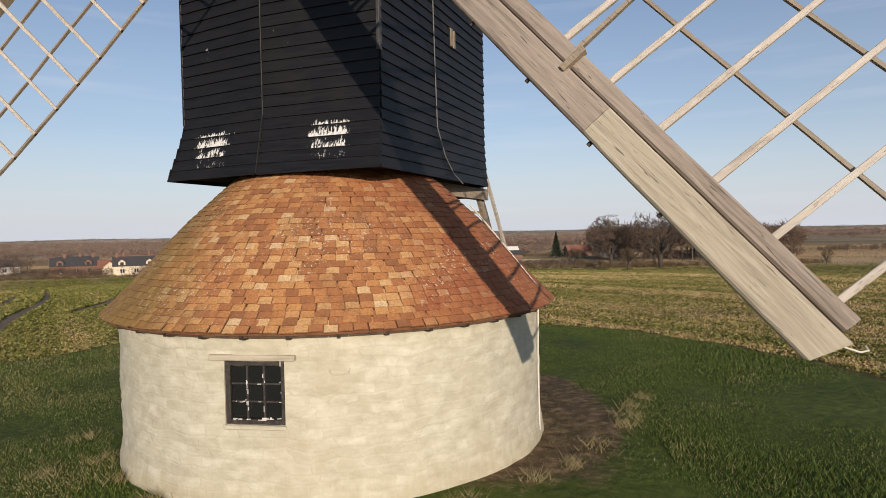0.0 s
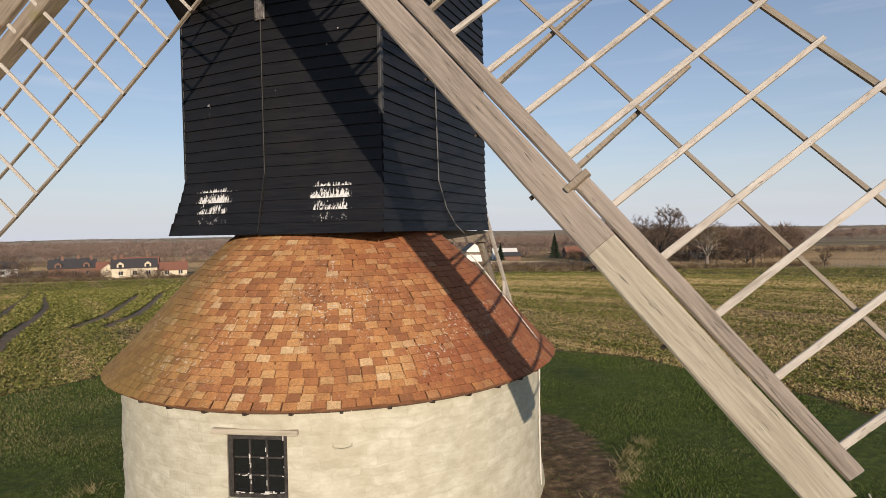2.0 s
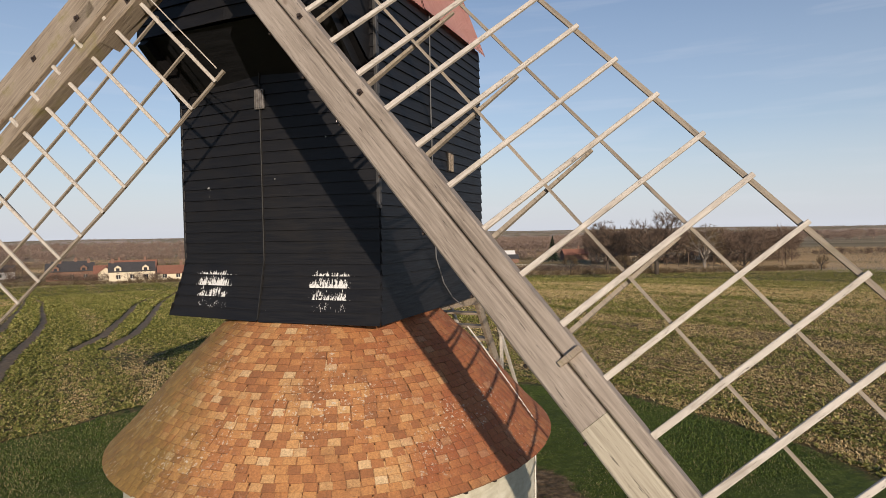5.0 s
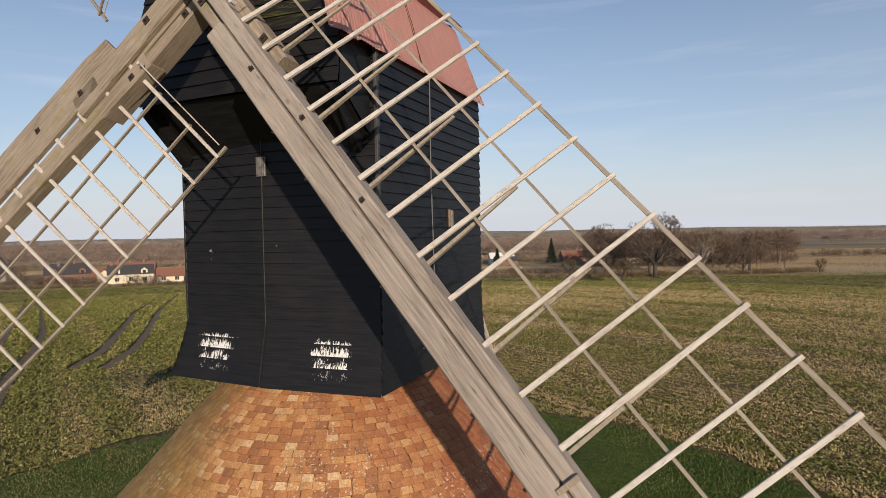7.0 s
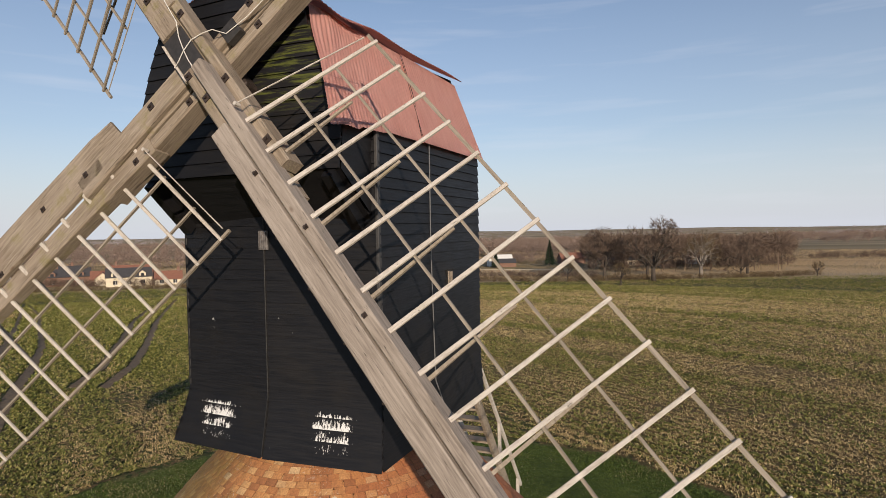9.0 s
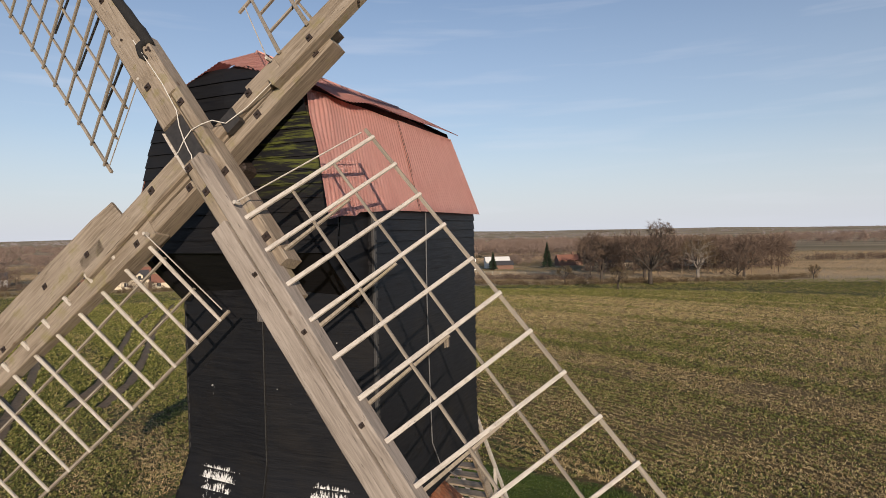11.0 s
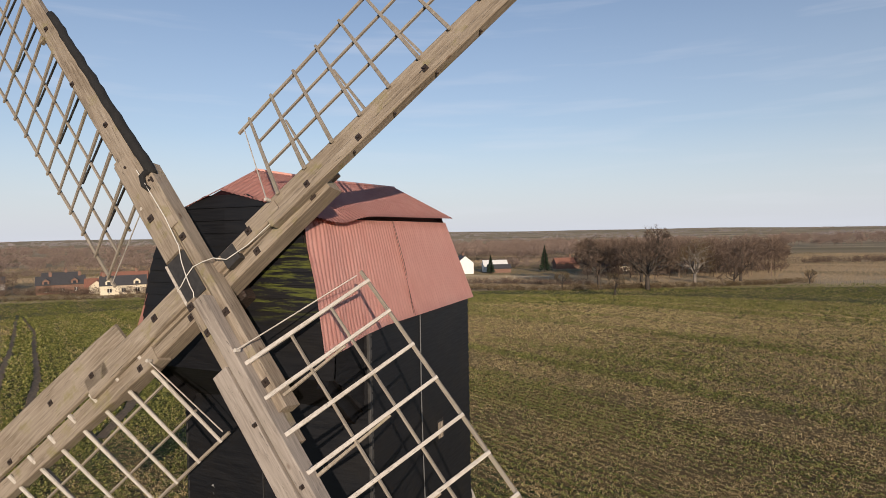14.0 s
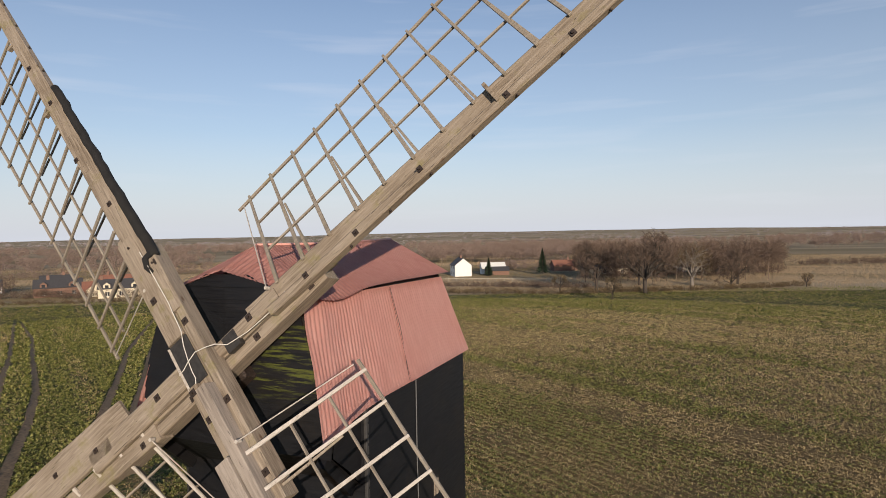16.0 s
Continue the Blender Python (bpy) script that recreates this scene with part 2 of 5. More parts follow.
def mat_ground():
    """Grass round the mill, drilled crop and stubble over the fields, bare earth at the wall."""
    n = Nodes("ground")
    p = n.pos()
    sep = n.add("SeparateXYZ", Vector=p)
    x, y = sep.outputs[0], sep.outputs[1]
    dx, dy = n.math("SUBTRACT", x, -1.6), n.math("SUBTRACT", y, 9.3)
    d = n.math("SQRT", n.math("ADD", n.math("MULTIPLY", dx, dx), n.math("MULTIPLY", dy, dy)))
    big = n.noise(p, 0.07, 4, 0.6)
    mid = n.noise(p, 0.5, 6, 0.65)
    fine = n.noise(p, 7.0, 6, 0.7)
    leaf = n.add("TexVoronoi", Vector=p, Scale=6.0, Randomness=1.0)
    leafc = n.add("SeparateColor", Color=leaf.outputs["Color"])
    # grass
    grass = n.ramp(n.math("ADD", n.math("MULTIPLY", fine, 0.6), n.math("MULTIPLY", mid, 0.4)), (0.32, (0.036, 0.052, 0.009)), (0.5, (0.075, 0.10, 0.016)), (0.68, (0.14, 0.16, 0.034)))
    # crop with straw between
    drill = n.noise(n.mapping(p, (0.04, 1.6, 1), (0, 0, radians(56))), 1.0, 4, 0.7)
    straw = n.ramp(fine, (0.3, (0.065, 0.043, 0.018)), (0.55, (0.155, 0.105, 0.045)), (0.75, (0.32, 0.23, 0.105)))
    green = n.ramp(leafc.outputs[0], (0.2, (0.026, 0.036, 0.010)), (0.8, (0.075, 0.088, 0.024)))
    # greener to the west and beyond 100 m, more straw to the east
    west = n.math("MULTIPLY", n.math("SUBTRACT", -4.0, x), 0.02)
    far = n.math("MULTIPLY", n.math("SUBTRACT", d, 95.0), 0.010)
    amt = n.math("ADD", n.math("MAXIMUM", n.math("MINIMUM", west, 0.30), n.math("MINIMUM", far, 0.34)), n.math("ADD", n.math("MULTIPLY", n.math("SUBTRACT", big, 0.5), 1.3), n.math("MULTIPLY", n.math("SUBTRACT", drill, 0.5), 0.9)))
    amt = n.math("ADD", amt, n.math("MULTIPLY", n.math("SUBTRACT", leafc.outputs[1], 0.5), 0.8))
    crop = n.mix(n.ramp(n.math("ADD", amt, 0.42), (0.3, 0.0), (0.7, 1.0)), straw, green)
    edge = n.math("ADD", d, n.math("MULTIPLY", n.math("SUBTRACT", mid, 0.5), 1.0))
    col = n.mix(n.ramp(n.math("MULTIPLY", edge, 0.05), (0.487, 0.0), (0.505, 1.0)), grass, crop)
    # beyond the hedge: pasture and plough in broad strips
    strip = n.noise(n.mapping(p, (0.002, 0.009, 1), (0, 0, radians(8))), 1.0, 2, 0.4)
    past = n.ramp(strip, (0.36, (0.25, 0.19, 0.10)), (0.46, (0.38, 0.285, 0.165)), (0.52, (0.47, 0.36, 0.22)), (0.62, (0.28, 0.22, 0.12)))
    past = n.mix(n.ramp(mid, (0.3, 0.3), (0.6, 0.0)), past, (0.20, 0.145, 0.08))
    col = n.mix(n.ramp(n.math("MULTIPLY", n.math("ADD", y, n.math("MULTIPLY", n.math("SUBTRACT", mid, 0.5), 4)), 0.002), (0.336, 0.0), (0.342, 1.0)), col, past)
    # trodden earth round the drum, wider on the east
    soil = n.ramp(n.math("ADD", n.math("MULTIPLY", n.noise(p, 3.2, 5, 0.7), 0.6), n.math("MULTIPLY", fine, 0.4)), (0.36, (0.055, 0.038, 0.020)), (0.52, (0.16, 0.105, 0.058)), (0.66, (0.36, 0.25, 0.15)))
    wide = n.math("ADD", n.math("ADD", 3.25, n.math("MULTIPLY", n.math("MAXIMUM", n.math("MINIMUM", n.math("SUBTRACT", x, 0.0), 1.6), -0.4), 0.72)), n.math("MULTIPLY", n.math("SUBTRACT", mid, 0.5), 1.8))
    col = n.mix(n.ramp(n.math("ADD", n.math("SUBTRACT", wide, d), n.math("MULTIPLY", n.math("SUBTRACT", fine, 0.5), 0.9)), (0.05, 0.0), (0.35, 1.0)), col, soil)
    n.bump(n.math("ADD", n.math("MULTIPLY", fine, 0.8), n.math("MULTIPLY", leaf.outputs["Distance"], 0.5)), 0.6, 0.07)
    return n.done(col, 0.95, 0.0, 0.2)


def mat_leaf(name, a, b, c, rough=0.6):
    n = Nodes(name)
    r = n.add("NewGeometry").outputs["Random Per Island"]
    return n.done(n.ramp(r, (0.0, a), (0.5, b), (1.0, c)), rough, 0.0, 0.3)


def mat_glass():
    n = Nodes("old_window_glass")
    n.set(n.bsdf, "Transmission Weight", 0.0)
    f = n.noise(n.obj(), 3.0, 3)
    n.bump(f, 0.15, 0.02)
    return n.done((0.012, 0.013, 0.014), 0.06, 0.0, 0.7)


M_TILE, M_TILES = mat_tiles("clay_tile", False), mat_tiles("clay_tiles", True)
M_WALL, M_TAR, M_GROUND = mat_limewash(), mat_tarred(), mat_ground()
M_RED, M_PINK = mat_red_iron("red_oxide_iron", 0.6), mat_red_iron("pink_iron", 1.0)
M_WHIP = mat_timber("pale_new_timber", (0.23, 0.198, 0.148), (0.36, 0.318, 0.243), (0.47, 0.425, 0.335))
M_GREY = mat_timber("greyed_whip_timber", (0.13, 0.103, 0.082), (0.255, 0.213, 0.175), (0.38, 0.325, 0.275))
M_OLD = mat_timber("weathered_timber", (0.095, 0.068, 0.045), (0.22, 0.172, 0.122), (0.36, 0.30, 0.235), moss=0.55)
M_BAR = mat_timber("silvered_lath", (0.27, 0.232, 0.19), (0.44, 0.395, 0.34), (0.59, 0.545, 0.485), axis=1, moss=0.2)
M_HEM = mat_timber("hem_and_shaded_bars", (0.13, 0.105, 0.08), (0.25, 0.21, 0.16), (0.36, 0.31, 0.25), moss=0.3)
M_LINTEL = mat_timber("bleached_lintel", (0.26, 0.22, 0.16), (0.40, 0.35, 0.27), (0.52, 0.47, 0.38))
M_IRON = mat_plain("rusty_iron", (0.045, 0.032, 0.026), 0.6, 30, 0.5, 0.3)
M_BATTEN = mat_plain("grey_batten", (0.016, 0.0155, 0.015), 0.6, 20, 0.3)
M_FRAME = mat_plain("black_window_frame", (0.035, 0.03, 0.027), 0.6, 25, 0.6)
M_FLAKE = mat_plain("flaked_white_paint", (0.6, 0.58, 0.54), 0.7, 25, 0.2)
M_DECK = mat_plain("brown_tile_deck", (0.17, 0.075, 0.035), 0.9, 8, 0.4)
# near-black: shade of the insides put into colour; also the sailcloth's own black
M_DARK = mat_plain("inner_shade_and_cloth", (0.012, 0.011, 0.010), 0.9, 5, 0.3)
M_GLASS = mat_glass()
M_ROPE = mat_plain("pale_rope", (0.62, 0.59, 0.53), 0.8, 40, 0.15)
M_CABLE = mat_plain("grey_cable", (0.13, 0.13, 0.13), 0.6, 40, 0.2)

# ---- building helpers ----


def link(bm, name, mat, parent=None, label="", smooth=False):
    me = bpy.data.meshes.new(name)
    bm.normal_update()
    bm.to_mesh(me)
    bm.free()
    me.materials.append(mat)
    if smooth:
        me.shade_smooth()
    ob = new(name, me)
    ob.parent = parent
    if label:
        ob["label"] = label
    return ob


def part(name, bm, material, parent, label="", smooth=False):
    return link(bm, name, material, parent, label, smooth)


def empty(name, m, label, category, group="", kind=""):
    ob = new(name)
    ob.matrix_world = m
    return tagged(ob, label, category, group, kind)


def hexa(bm, pts):
    """A box from eight corners: bottom ring of four, then top ring."""
    v = [bm.verts.new(p) for p in pts]
    for f in ((3, 2, 1, 0), (4, 5, 6, 7), (0, 1, 5, 4), (1, 2, 6, 5), (2, 3, 7, 6), (3, 0, 4, 7)):
        bm.faces.new([v[i] for i in f])
    return v


def box(bm, x0, x1, y0, y1, z0, z1, bev=0.0):
    v = hexa(bm, [(x0, y0, z0), (x1, y0, z0), (x1, y1, z0), (x0, y1, z0), (x0, y0, z1), (x1, y0, z1), (x1, y1, z1), (x0, y1, z1)])
    if bev:
        es = {e for q in v for e in q.link_edges}
        bmesh.ops.bevel(bm, geom=list(es), offset=bev, segments=1, affect="EDGES")


def beam(bm, p, q, w, h, up=(0, 0, 1), w2=None, h2=None, bev=0.0):
    """A tapered beam from p to q: w across, h along up."""
    p, q = Vector(p), Vector(q)
    d = (q - p).normalized()
    s = d.cross(Vector(up)).normalized()
    u = s.cross(d)
    w2, h2 = w if w2 is None else w2, h if h2 is None else h2
    pts = []
    for c, a, b in ((p, w / 2, h / 2), (q, w2 / 2, h2 / 2)):
        pts += [c - s * a - u * b, c + s * a - u * b, c + s * a + u * b, c - s * a + u * b]
    v = hexa(bm, pts)
    if bev:
        bmesh.ops.bevel(bm, geom=list({e for k in v for e in k.link_edges}), offset=bev, segments=1, affect="EDGES")


def tube(bm, pts, r, n=6, r2=None):
    """A round bar or rope along points."""
    pts = [Vector(p) for p in pts]
    rings = []
    for i, p in enumerate(pts):
        d = (pts[min(i + 1, len(pts) - 1)] - pts[max(i - 1, 0)]).normalized()
        s = d.cross(Vector((0.31, 0.2, 0.93))).normalized()
        u = s.cross(d)
        rr = r if r2 is None else r + (r2 - r) * i / (len(pts) - 1)
        rings.append([bm.verts.new(p + rr * (s * math.cos(k * math.tau / n) + u * math.sin(k * math.tau / n))) for k in range(n)])
    for a, b in zip(rings, rings[1:]):
        for k in range(n):
            bm.faces.new((a[k], a[(k + 1) % n], b[(k + 1) % n], b[k]))
    bm.faces.new(rings[0][::-1])
    bm.faces.new(rings[-1])


def mesh_of(verts, faces, name):
    me = bpy.data.meshes.new(name)
    me.from_pydata(verts, [], faces)
    me.update()
    return me


def lerp(a, b, t):
    return a + (b - a) * t


def interp(x, xs, ys):
    return float(np.interp(x, xs, ys))


GD = [0, 10, 30, 60, 100, 150, 200, 400, 1000, 3000, 6000]
GZ = [0, -0.1, -1.0, -2.6, -5.2, -8.2, -9.4, -12, -14, -12, -12]
RX, RY = -1.586, 9.04                  # centre of the round base
MILL = Matrix.Translation((-1.705, 9.093, 0)) @ pose(0, 0, 0, 0, 0, -24)


def gz(x, y):
    """Height of the ground: the mill stands on a low rise."""
    d = math.hypot(x - RX, y - RY)
    z = interp(d, GD, GZ)
    if d > 700:
        # low downs along the skyline
        a = math.atan2(x, y)
        hill = 0.5 + 0.5 * math.sin(a * 5.1 + 0.9) + 0.35 * math.sin(a * 13 + 2) + 0.2 * math.sin(a * 31)
        z += max(0, hill) * min(1, (d - 700) / 3000) * 8
    return z + 0.05 * (noise.noise((x * 0.25, y * 0.25, 0)) if d < 60 else 0)


# ---- ground ----
def build_ground():
    radii = [0, 2, 3, 3.4, 4, 5, 6, 7.5, 9, 10, 11, 12.5, 14, 16, 18, 21, 24, 28, 32, 38, 45, 55, 65, 80, 100, 120, 145, 165, 172, 180, 200, 230, 270, 330, 400, 500, 650, 800, 1000, 1300, 1700, 2200, 2800, 3400, 4000, 4600]
    n = 180
    verts = [(RX, RY, gz(RX, RY))]
    faces = []
    for r in radii[1:]:
        for k in range(n):
            a = math.tau * k / n
            x, y = RX + r * math.sin(a), RY + r * math.cos(a)
            verts.append((x, y, gz(x, y)))
    for k in range(n):
        faces.append((0, 1 + (k + 1) % n, 1 + k))
    for i in range(len(radii) - 2):
        a0, b0 = 1 + i * n, 1 + (i + 1) * n
        for k in range(n):
            faces.append((a0 + k, a0 + (k + 1) % n, b0 + (k + 1) % n, b0 + k))
    me = mesh_of(verts, faces, "ground")
    me.materials.append(M_GROUND)
    me.shade_smooth()
    tagged(new("ground", me), "wide farmland with grass round the mill and drilled crop", "ground", kind="structure")


build_ground()

# ---- round base ----
DRUM = Matrix.Translation((RX, RY, 0))
roundhouse = empty("roundhouse", DRUM, "round whitewashed masonry base with a conical clay-tiled roof", "roundhouse")
R_WALL, Z_TOP = 2.99, 1.90
WIN = math.atan2(-1.99 - RX, -(6.09 - RY))          # bearing of the window, from -y towards +x
WIN_W, WIN_Z0, WIN_Z1 = 0.33, 0.87, 1.54


def drum_pt(a, r, z):
    return Vector((r * math.sin(a), -r * math.cos(a), z))


def build_wall():
    bm = bmesh.new()
    half = WIN_W / R_WALL
    na, zs = 220, sorted({-0.6, *[round(-0.1 + i * 0.055, 4) for i in range(37)], WIN_Z0, WIN_Z1})
    zs = [z for z in zs if z <= Z_TOP]
    angs = sorted({*[WIN + math.tau * i / na for i in range(-na // 2, na // 2)], WIN - half, WIN + half})
    ring = {}
    for i, a in enumerate(angs):
        for j, z in enumerate(zs):
            p = drum_pt(a, R_WALL, z)
            amp = 0.020
            if abs(a - WIN) < half + 0.03 and WIN_Z0 - 0.03 < z < WIN_Z1 + 0.06:
                amp = 0.004
            q = Vector((p.x * 2.2, p.y * 2.2, z * 4.5))
            r = R_WALL + amp * (noise.noise(q) + 0.6 * noise.noise(q * 2.7)) + max(0, 0.25 - z) * 0.18
            ring[i, j] = bm.verts.new(drum_pt(a, r, z))
    n = len(angs)
    for i in range(n):
        am = angs[i] + (angs[(i + 1) % n] - angs[i]) % math.tau / 2
        for j in range(len(zs) - 1):
            zm = (zs[j] + zs[j + 1]) / 2
            if abs(am - WIN) < half and WIN_Z0 < zm < WIN_Z1:
                continue
            k = (i + 1) % n
            bm.faces.new((ring[i, j], ring[k, j], ring[k, j + 1], ring[i, j + 1]))
    # reveals of the window opening
    for a in (WIN - half, WIN + half):
        q = [drum_pt(a, R_WALL + 0.004, WIN_Z0), drum_pt(a, R_WALL + 0.004, WIN_Z1), drum_pt(a, R_WALL - 0.35, WIN_Z1), drum_pt(a, R_WALL - 0.35, WIN_Z0)]
        bm.faces.new([bm.verts.new(v) for v in q])
    for z in (WIN_Z0, WIN_Z1):
        q = [drum_pt(WIN - half, R_WALL + 0.004, z), drum_pt(WIN + half, R_WALL + 0.004, z), drum_pt(WIN + half, R_WALL - 0.35, z), drum_pt(WIN - half, R_WALL - 0.35, z)]
        bm.faces.new([bm.verts.new(v) for v in q])
    part("wall", bm, M_WALL, roundhouse, "uneven limewashed stone and brick wall", smooth=True)
    bm = bmesh.new()
    n = 64
    a = [bm.verts.new(drum_pt(math.tau * k / n, R_WALL - 0.36, -0.4)) for k in range(n)]
    b = [bm.verts.new(drum_pt(math.tau * k / n, R_WALL - 0.36, Z_TOP)) for k in range(n)]
    for k in range(n):
        bm.faces.new((a[k], b[k], b[(k + 1) % n], a[(k + 1) % n]))
    bm.faces.new(b)
    part("lining", bm, M_DARK, roundhouse, "inner face of the drum wall, blackened to stand for shade inside")


build_wall()


def build_window():
    at = Matrix.Rotation(WIN, 4, "Z") @ Matrix.Translation((0, -R_WALL + 0.05, 0))
    w = WIN_W - 0.005
    win = new("window")
    win.parent, win.matrix_local = roundhouse, at
    win["label"] = "small nine-pane black window with flaking white putty"
    zt, zb = WIN_Z1 - 0.004, WIN_Z0 + 0.004
    bm = bmesh.new()
    for x0, x1, z0, z1 in ((-w, -w + 0.055, zb, zt), (w - 0.04, w, zb, zt), (-w + 0.055, w - 0.04, zb, zb + 0.05), (-w + 0.055, w - 0.04, zt - 0.05, zt)):
        box(bm, x0, x1, -0.03, 0.03, z0, z1, 0.006)
    fr = link(bm, "frame", M_FRAME, win)
    x0, x1, z0, z1 = -w + 0.055, w - 0.04, zb + 0.05, zt - 0.05
    for i in (1, 2):
        bm = bmesh.new()
        xx = lerp(x0, x1, i / 3)
        box(bm, xx - 0.011, xx + 0.011, -0.024, 0.02, z0, z1, 0.003)
        link(bm, "glazing_bar", M_FRAME, win)
        bm = bmesh.new()
        zz = lerp(z0, z1, i / 3)
        for j in range(3):
            box(bm, lerp(x0, x1, j / 3) + 0.012, lerp(x0, x1, (j + 1) / 3) - 0.012, -0.022, 0.018, zz - 0.010, zz + 0.010, 0.002)
        link(bm, "glazing_bar", M_FRAME, win)
    for i in range(3):
        for j in range(3):
            bm = bmesh.new()
            a, b = lerp(x0, x1, i / 3) + 0.012, lerp(x0, x1, (i + 1) / 3) - 0.012
            c, d = lerp(z0, z1, j / 3) + 0.011, lerp(z0, z1, (j + 1) / 3) - 0.011
            tilt = 0.004 * math.sin(3 * i + 5 * j)
            hexa(bm, [(a, 0.002 + tilt, c), (b, 0.002 - tilt, c), (b, 0.006 - tilt, c), (a, 0.006 + tilt, c), (a, 0.002 - tilt, d), (b, 0.002 + tilt, d), (b, 0.006 + tilt, d), (a, 0.006 - tilt, d)])
            link(bm, "pane", M_GLASS, win)
    rng = random.Random(5)
    bm = bmesh.new()
    for k in range(26):
        xx = rng.uniform(x0, x1)
        zz = rng.choice((z0, z0, z0, lerp(z0, z1, 1 / 3), lerp(z0, z1, 2 / 3))) + rng.uniform(-0.012, 0.016)
        l = rng.uniform(0.008, 0.05)
        box(bm, xx, min(xx + l, x1), -0.034, -0.024, zz, zz + rng.uniform(0.005, 0.014))
    for k in range(14):
        xx = rng.choice((x0, x1, lerp(x0, x1, 1 / 3), lerp(x0, x1, 2 / 3))) + rng.uniform(-0.014, 0.008)
        zz = rng.uniform(z0, z1)
        box(bm, xx, xx + rng.uniform(0.004, 0.009), -0.034, -0.023, zz, zz + rng.uniform(0.01, 0.06))
    link(bm, "flaked_putty", M_FLAKE, win, "flakes of old white paint")
    bm = bmesh.new()
    box(bm, -w - 0.16, w + 0.13, -0.075, 0.1, WIN_Z1 + 0.006, WIN_Z1 + 0.065, 0.008)
    for v in bm.verts:
        v.co.z += 0.010 * v.co.x + 0.006 * math.sin(v.co.x * 9)
    link(bm, "lintel", M_LINTEL, win, "bleached timber lintel")
    bm = bmesh.new()
    box(bm, -w - 0.02, w + 0.02, -0.065, 0.05, WIN_Z0 - 0.05, WIN_Z0 - 0.004, 0.01)
    link(bm, "sill", M_WALL, win)
    # iron wall tie to the right of it
    bm = bmesh.new()
    a0 = WIN + 0.30
    tube(bm, [drum_pt(a0 - 0.035, 2.995, 1.44), drum_pt(a0 - 0.03, 3.03, 1.40), drum_pt(a0, 3.035, 1.385), drum_pt(a0 + 0.03, 3.03, 1.40), drum_pt(a0 + 0.035, 2.995, 1.44)], 0.009)
    part("wall_tie", bm, M_WALL, roundhouse, "limewashed iron staple")


build_window()

PR_R = [3.20, 2.95, 2.36, 2.12, 1.58, 1.10]
PR_Z = [1.86, 2.10, 2.76, 3.02, 3.53, 3.93]


def build_cone():
    bm = bmesh.new()
    n = 72
    rings = [[bm.verts.new(drum_pt(math.tau * k / n, r - 0.035, z - 0.03)) for k in range(n)] for r, z in zip(PR_R, PR_Z)]
    for a, b in zip(rings, rings[1:]):
        for k in range(n):
            bm.faces.new((a[k], a[(k + 1) % n], b[(k + 1) % n], b[k]))
    bm.faces.new(rings[-1])
    part("roof_deck", bm, M_DECK, roundhouse, "brown boarding under the tiles")
    # eaves board and its brackets
    bm = bmesh.new()
    n = 96
    for k in range(n):
        a, b = math.tau * k / n, math.tau * (k + 1) / n - 0.002
        hexa(bm, [drum_pt(a, 3.02, 1.80), drum_pt(a, 3.115, 1.80), drum_pt(b, 3.115, 1.80), drum_pt(b, 3.02, 1.80), drum_pt(a, 3.02, 1.85), drum_pt(a, 3.13, 1.85), drum_pt(b, 3.13, 1.85), drum_pt(b, 3.02, 1.85)])
    part("eaves_board", bm, mat_plain("brown_eaves", (0.10, 0.062, 0.04), 0.8, 9, 0.4), roundhouse, "weathered brown eaves lath")
    for k in range(40):
        a = math.tau * k / 40 + 0.01 * math.sin(k * 7)
        bm = bmesh.new()
        hexa(bm, [drum_pt(a - 0.006, 3.0, 1.77), drum_pt(a - 0.006, 3.125, 1.785), drum_pt(a + 0.006, 3.125, 1.785), drum_pt(a + 0.006, 3.0, 1.77), drum_pt(a - 0.006, 3.0, 1.79), drum_pt(a - 0.006, 3.135, 1.845), drum_pt(a + 0.006, 3.135, 1.845), drum_pt(a + 0.006, 3.0, 1.79)])
        part("eaves_clip", bm, M_IRON, roundhouse)


build_cone()

# ---- timber body of the post mill ----
mill = empty("mill_body", MILL, "black weatherboarded post mill body above the round base", "windmill body")
FL, FC, FR, BR, BL = (-1.57, -1.31), (-0.03, -1.43), (1.66, -1.32), (1.62, 2.42), (-1.57, 2.42)
Z_SKIRT, EXPO = 3.62, 0.148


def flare(z, amount):
    t = max(0.0, (4.42 - z) / 0.78)
    return amount * t ** 1.3


def board(bm, p, q, z0, z1, out, off0, off1):
    """One lapped board from p to q; out: outward direction; its lower edge stands proud."""
    p, q, o = Vector((*p, 0)), Vector((*q, 0)), Vector((*out, 0))
    th, lap = 0.018, 0.03
    pts = []
    for z, off in ((z0, off0), (z1 + lap, off1)):
        proud = 0.026 if z == z0 else 0.002
        for c in (p, q):
            pts.append(c + o * (off + proud) + Vector((0, 0, z)))
        for c in (q, p):
            pts.append(c + o * (off + proud - th) + Vector((0, 0, z)))
    hexa(bm, pts)


